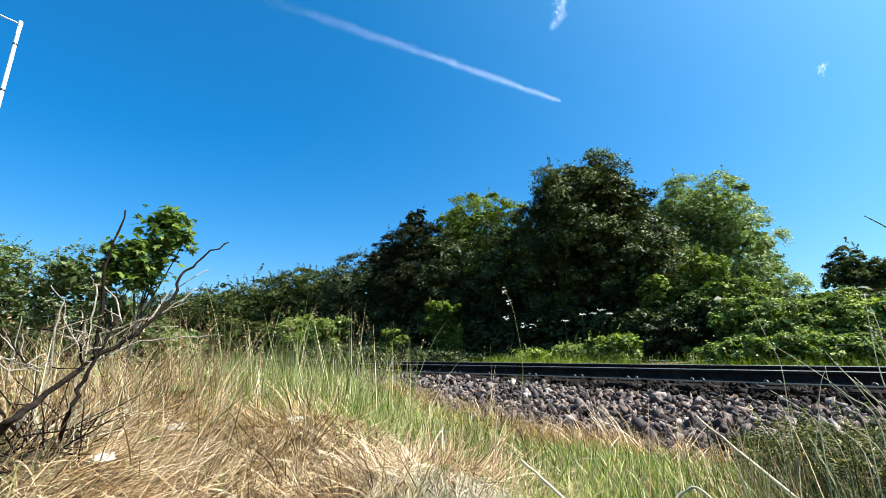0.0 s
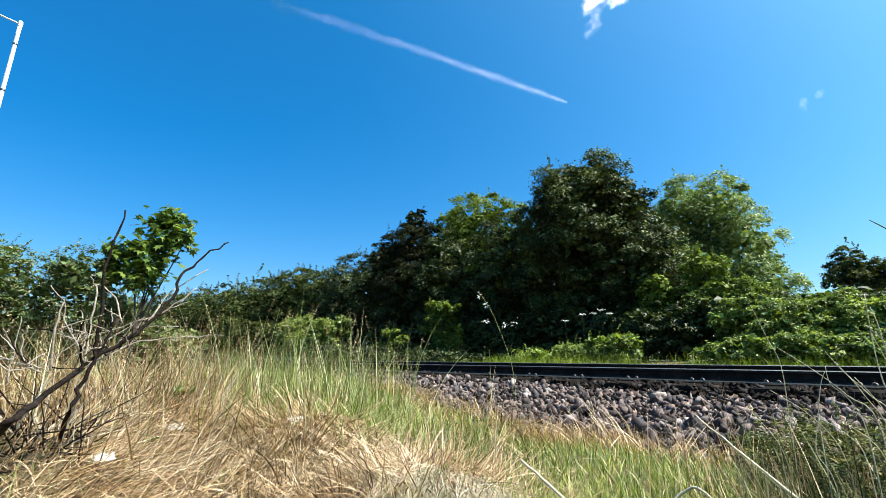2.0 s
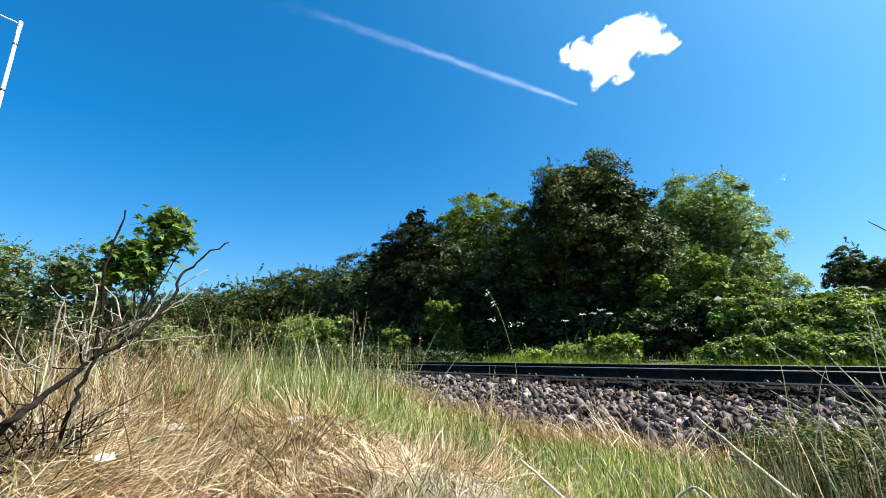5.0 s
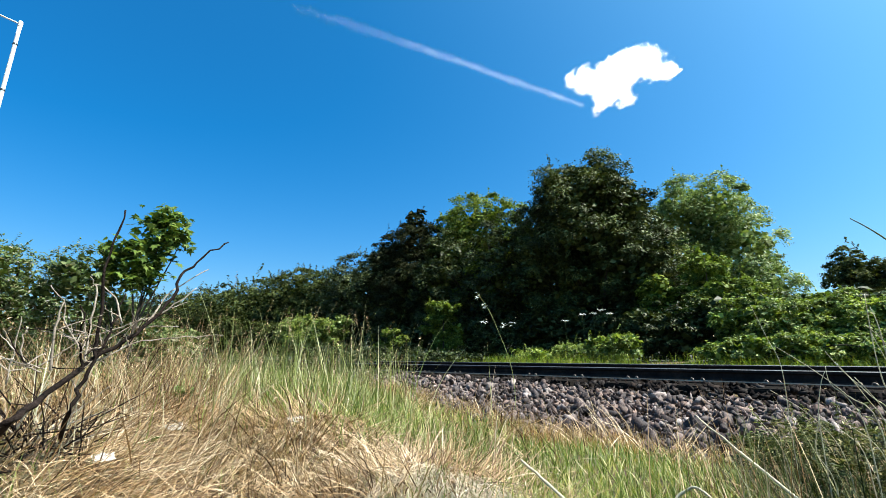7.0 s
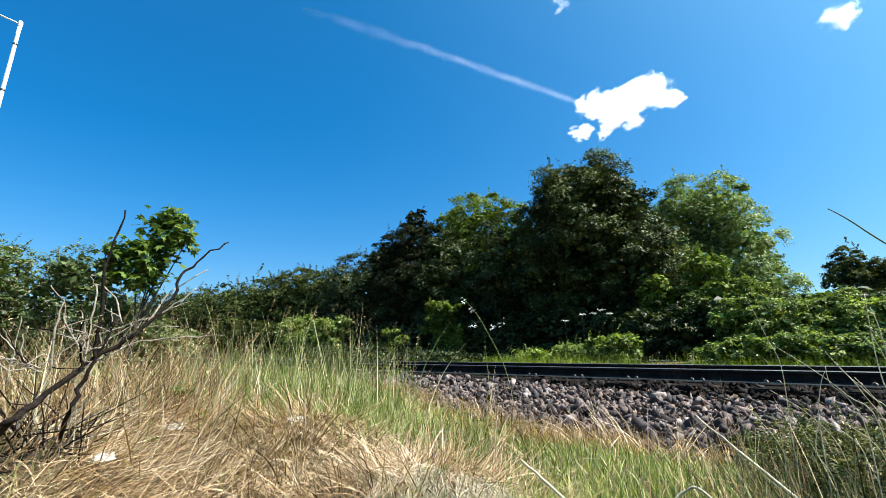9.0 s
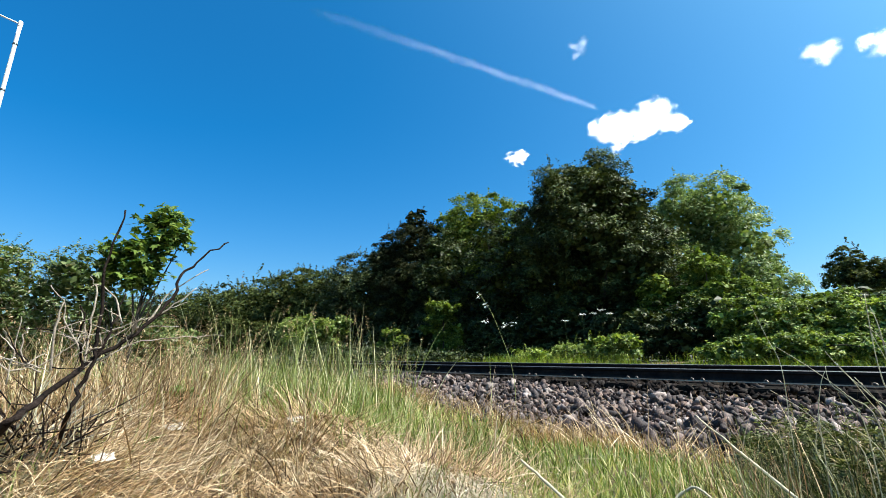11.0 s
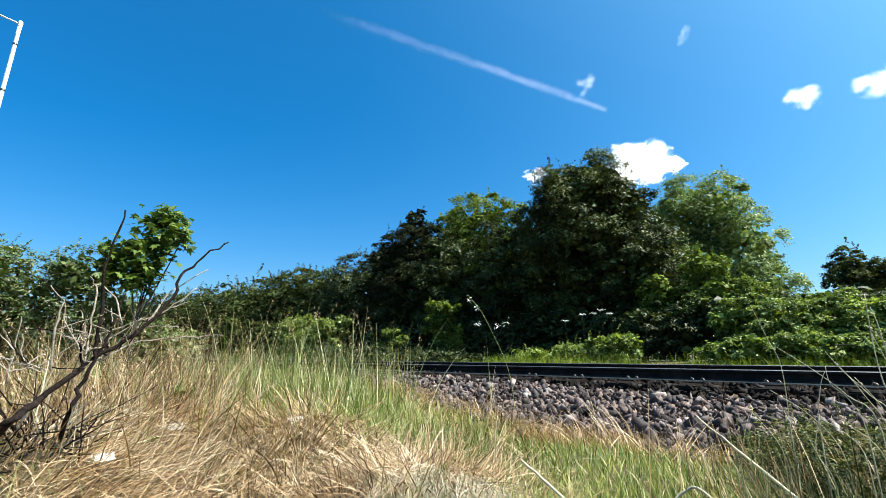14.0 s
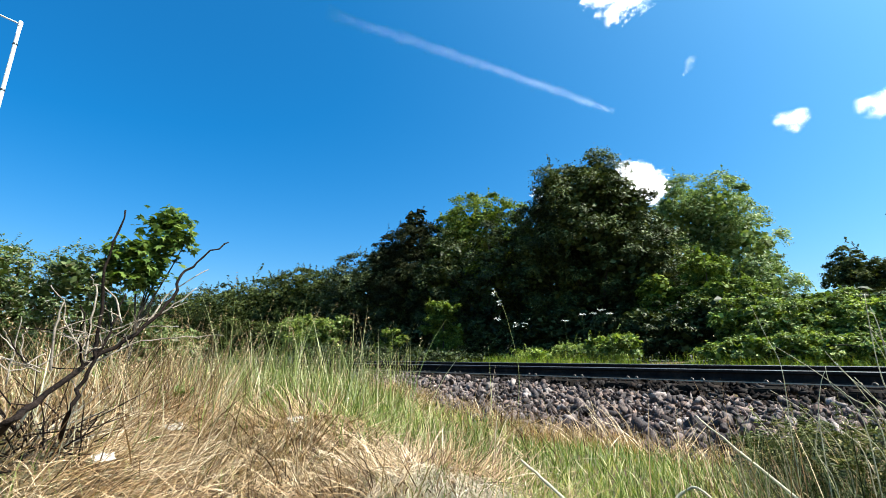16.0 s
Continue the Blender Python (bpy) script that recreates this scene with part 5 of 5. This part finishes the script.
MAIN, MAIN_LOBES = cloud("bright white ragged cumulus cloud drifting down the sky",
                         [[(4, 10, 25), (30, 12, 28), (-22, 8, 21)], [(-62, 0, 26), (-85, -6, 16), (-50, -12, 22)],
                          [(62, 22, 30), (45, 35, 26), (85, 12, 16), (98, 14, 12)], [(20, 48, 28), (-18, 32, 20)], [(-35, -55, 14), (-28, -40, 16)], [(-20, -25, 25), (10, -30, 24)], [(-24, -8, 26), (6, -14, 28)]])
WISP, WISP_LOBES = cloud("thin torn wisp of cloud", [[(0, 0, 18), (6, 18, 12), (-8, -16, 9)]], 0.2, 1.0, 1.5)
PAIR_A, _ = cloud("small soft white cloud", [[(0, 0, 19), (-16, -3, 12), (13, 7, 12), (4, -14, 9)]], 2.4, 0.95, 1.3)
PAIR_B, _ = cloud("white cloud at the edge of the sky", [[(0, 0, 21), (-20, 0, 11), (28, 14, 22), (5, -10, 12)]], 2.4, 0.95, 1.3)
SCRAP_A, _ = cloud("faint torn scrap of cloud", [[(0, 0, 16), (12, 10, 12), (-12, 4, 8), (-4, -12, 9)]], 0.85, 0.75, 1.4)
SCRAP_B, _ = cloud("faint narrow scrap of cloud", [[(0, 0, 9), (5, 12, 8), (-2, -10, 6)]], 0.7, 0.6, 1.3)
SMALL, _ = cloud("small white cloud low over the trees", [[(0, 0, 19), (-14, -3, 11), (14, 6, 12)]], 2.2, 1.25, 1.2)
LATE, _ = cloud("white ragged cloud coming into the sky", [[(0, 6, 34), (-36, 10, 24), (34, 8, 26), (-12, -18, 18)]], 2.2, 1.25, 1.2)
FAINT, FAINT_LOBES = cloud("faint dissolving fleck of cloud", [[(0, 0, 11)], [(10, 5, 10)]], 0.3, 0.7, 1.5)

VEIL, _ = cloud("thin broken cloud that passes before the sun", [[(0, 0, 9), (9, 2, 9), (-9, -2, 9), (18, 0, 9), (-18, 2, 9), (27, 1, 8), (-27, 0, 8)]], 1.7, 0.95, 0.6)


def vapour_trail():
    a, b = Vector((-2517, 934, 2245)), Vector((-1350, 2672, 1813))
    mid = (a + b) / 2
    root = thing("vapour_trail", "thin straight white aircraft vapour trail", "vapour trail", mid)
    side = np.array((b - a).normalized().cross(Vector(mid).normalized()))
    strands = []
    for _ in range(3):
        n = 1700
        t = rng.beta(2.0, 1.25, n)
        along = np.array(a - mid)[None] * (1 - t)[:, None] + np.array(b - mid)[None] * t[:, None]
        wide = (30 - 13 * t) * np.clip((1 - t) / 0.1, 0.15, 1) ** 0.5
        bow = 26 * (t - 0.5) ** 2
        c = along + side[None] * (rng.normal(0, 0.5, n) * wide - bow)[:, None] + rng.normal(0, 5, (n, 3))
        strands.append(tagged(part("vapour", flakes(c, 0.95, "vapour"), root), kind="stuff"))
    return root, mid, (b - a).normalized(), strands, Vector(side)


TRAIL, TRAIL_MID, TRAIL_DIR, STRANDS, TRAIL_SIDE = vapour_trail()


# ---- the stones of the shoulder that lie nearest ----
for i in BNEAR:
    ob = part("stone", STONES[i % len(STONES)], BED)
    q = Euler(rng.uniform(0, 6.28, 3)).to_matrix().to_4x4()
    ob.matrix_basis = Matrix.Translation((BX[i], BY[i], BZ[i])) @ q @ Matrix.Scale(BS[i], 4)


# ---- what moves ----
def motions():
    for ob, deg, ph in SWAYING:
        o = ob.location.copy()
        rows = []
        for k in range(33):
            t = k * 0.5
            gust = 0.7 + 0.5 * math.sin(0.61 * t + ph * 0.3)
            rows.append((t, pose(*o, deg * 0.6 * math.sin(2.9 * t + ph) * gust, deg * (math.sin(2.3 * t + ph * 1.7) * gust - 0.3 * math.sin(0.7 * t)), 0)))
        walk(ob, rows)
    o = SAPLING.location.copy()
    walk(SAPLING, [(k * 0.5, pose(*o, 0.9 * math.sin(1.9 * k * 0.5), 0.8 * math.sin(1.3 * k * 0.5 + 1), 0)) for k in range(33)])
    # leaning of the oat stem to the side, in degrees
    o = OAT.location.copy()
    axis = Vector(AIM - EYE).normalized()
    lean_rows = [(0, 12), (0.7, 7), (1.5, 0), (3.5, 0), (5, 4), (7, -1), (8, -4), (9, -8), (10.5, -2), (12.5, 1), (13.5, -3), (14.5, -6), (15.2, 2), (16, 7)]
    walk(OAT, [(t, Matrix.Translation(o) @ Matrix.Rotation(radians(a), 4, axis)) for t, a in lean_rows])
    o = TIP.location.copy()
    for_tip = [(0, 0, 0), (0.5, -1, 15), (1, 31, -8), (1.5, 13, -2), (2, 8, 6), (2.5, 50, 0), (3, 45, 0), (3.5, 0, -11), (4, 26, -1), (5.2, 0, 10), (6.5, -22, 30), (7, -20, 4), (8, -40, 37), (9, -54, -10), (10.2, 0, 0), (11.5, 50, 0), (12, 46, 0), (12.5, 5, 0), (13, 30, -15), (13.5, 50, -5), (14, 46, -8), (14.5, -43, -30), (15, -40, -23), (15.5, 46, 0), (16, 30, -3)]
    walk(TIP, [(t, Matrix.Translation(o + RIGHT * a * 0.00092 - UP * b * 0.00092)) for t, a, b in for_tip])
    # clouds, by the places through which they drift
    walk(MAIN, [(0, Matrix.Translation((-429, 1285, 1471))), (1.5, Matrix.Translation((-452, 1330, 1424))), (2.0, Matrix.Translation((-478, 1381, 1365))), (2.5, Matrix.Translation((-504, 1434, 1301))),
                (3.0, Matrix.Translation((-520, 1466, 1257))), (3.5, Matrix.Translation((-531, 1488, 1227))),
                (5.2, Matrix.Translation((-545, 1547, 1145))), (7, Matrix.Translation((-560, 1591, 1075))), (9, Matrix.Translation((-560, 1644, 991))), (11.3, Matrix.Translation((-555, 1696, 903))),
                (12.5, Matrix.Translation((-557, 1719, 858))), (14.5, Matrix.Translation((-571, 1762, 755))), (16, Matrix.Translation((-585, 1776, 710)))])
    draws = [((0, 0), (0, 0), (0, -8), (10, -14), (12, -22)), ((0, 0), (4, 0), (12, 0), (28, -8), (52, -20)), ((0, 0), (0, 0), (-4, -6), (-14, -14), (-44, -24)),
             ((0, 0), (0, -10), (-2, -28), (0, -58), (0, -72)), ((0, 0), (6, 2), (0, 0), (20, 30), (24, 44)), ((0, 0), (0, 0), (0, 6), (-4, 32), (0, 42)), ((0, 0), (0, 0), (0, 2), (0, 12), (4, 18))]
    for ob, ways in zip(MAIN_LOBES, draws):
        walk(ob, [(t, Matrix.Translation(RIGHT * a * U + UP * b * U)) for t, (a, b) in zip((0, 5, 9, 12.5, 16), ways)])
    paths = [
        (WISP, [(0, -685, 1366, 1290), (1.5, -605, 1434, 1256), (3.5, -571, 1485, 1212), (9, -569, 1638, 997), (16, -589, 1770, 721)]),
        (PAIR_A, [(0, 308, 1499, 1288), (9, 96, 1702, 1046), (12.5, -2, 1777, 917), (14.5, -42, 1809, 851), (16, -72, 1828, 808)]),
        (PAIR_B, [(0, 308, 1499, 1288), (9, 297, 1682, 1040), (11.3, 156, 1764, 929), (12.5, 145, 1787, 887), (14.5, 139, 1818, 823), (16, 137, 1836, 781)]),
        (SCRAP_A, [(0, -579, 1006, 1629), (9, -657, 1350, 1321), (12.5, -654, 1520, 1123), (14.5, -685, 1587, 1007), (15.2, -700, 1736, 704), (16, -705, 1790, 547)]),
        (SCRAP_B, [(0, -214, 1185, 1597), (9, -300, 1426, 1370), (12.5, -323, 1554, 1217), (14.5, -330, 1626, 1117), (16, -335, 1667, 1052)]),
        (SMALL, [(0, -503, 1237, 1489), (9, -733, 1621, 914), (11.3, -994, 1520, 838), (12.5, -955, 1562, 806), (14.5, -939, 1596, 757), (16, -929, 1629, 695)]),
        (LATE, [(0, -315, 994, 1707), (12.5, -450, 1314, 1439), (14.5, -466, 1386, 1365), (15.5, -480, 1433, 1310), (16, -486, 1453, 1285)]),
        (FAINT, [(0, 15, 1773, 926), (1.5, -16, 1801, 870), (3.5, -87, 1848, 761), (6, -244, 1914, 526), (16, -328, 1945, 331)]),
    ]
    for ob, way in paths:
        walk(ob, [(t, Matrix.Translation(p)) for t, *p in way])
    for ob, s in zip(FAINT_LOBES, (-1, 1)):
        walk(ob, [(0, pose(0, 0, 0)), (3.5, pose(30 * s, 30 * s, 20 * s)), (16, pose(60 * s, 60 * s, 40 * s))])
    # the shadow of the thin cloud runs from the bank to the trees
    ahead = Vector((-0.55, 0.835, 0))
    walk(VEIL, [(t, Matrix.Translation(SUN_DIR * 600 + ahead * d)) for t, d in ((0, -420), (9, -230), (11.3, -72), (11.7, -32), (11.95, -2), (12.1, 4), (12.35, 10), (12.6, 21), (12.75, 40), (12.9, 68), (14, 110), (16, 160))])
    walk(TRAIL, [(0, Matrix.Translation(TRAIL_MID)), (16, Matrix.Translation(TRAIL_MID + TRAIL_DIR * 430 + UP * 55))])
    # the trail spreads and thins as its strands drift apart
    for ob, k in zip(STRANDS, (-1, 0, 1)):
        walk(ob, [(0, pose(0, 0, 0)), (16, Matrix.Translation(TRAIL_SIDE * 11 * k))])


motions()
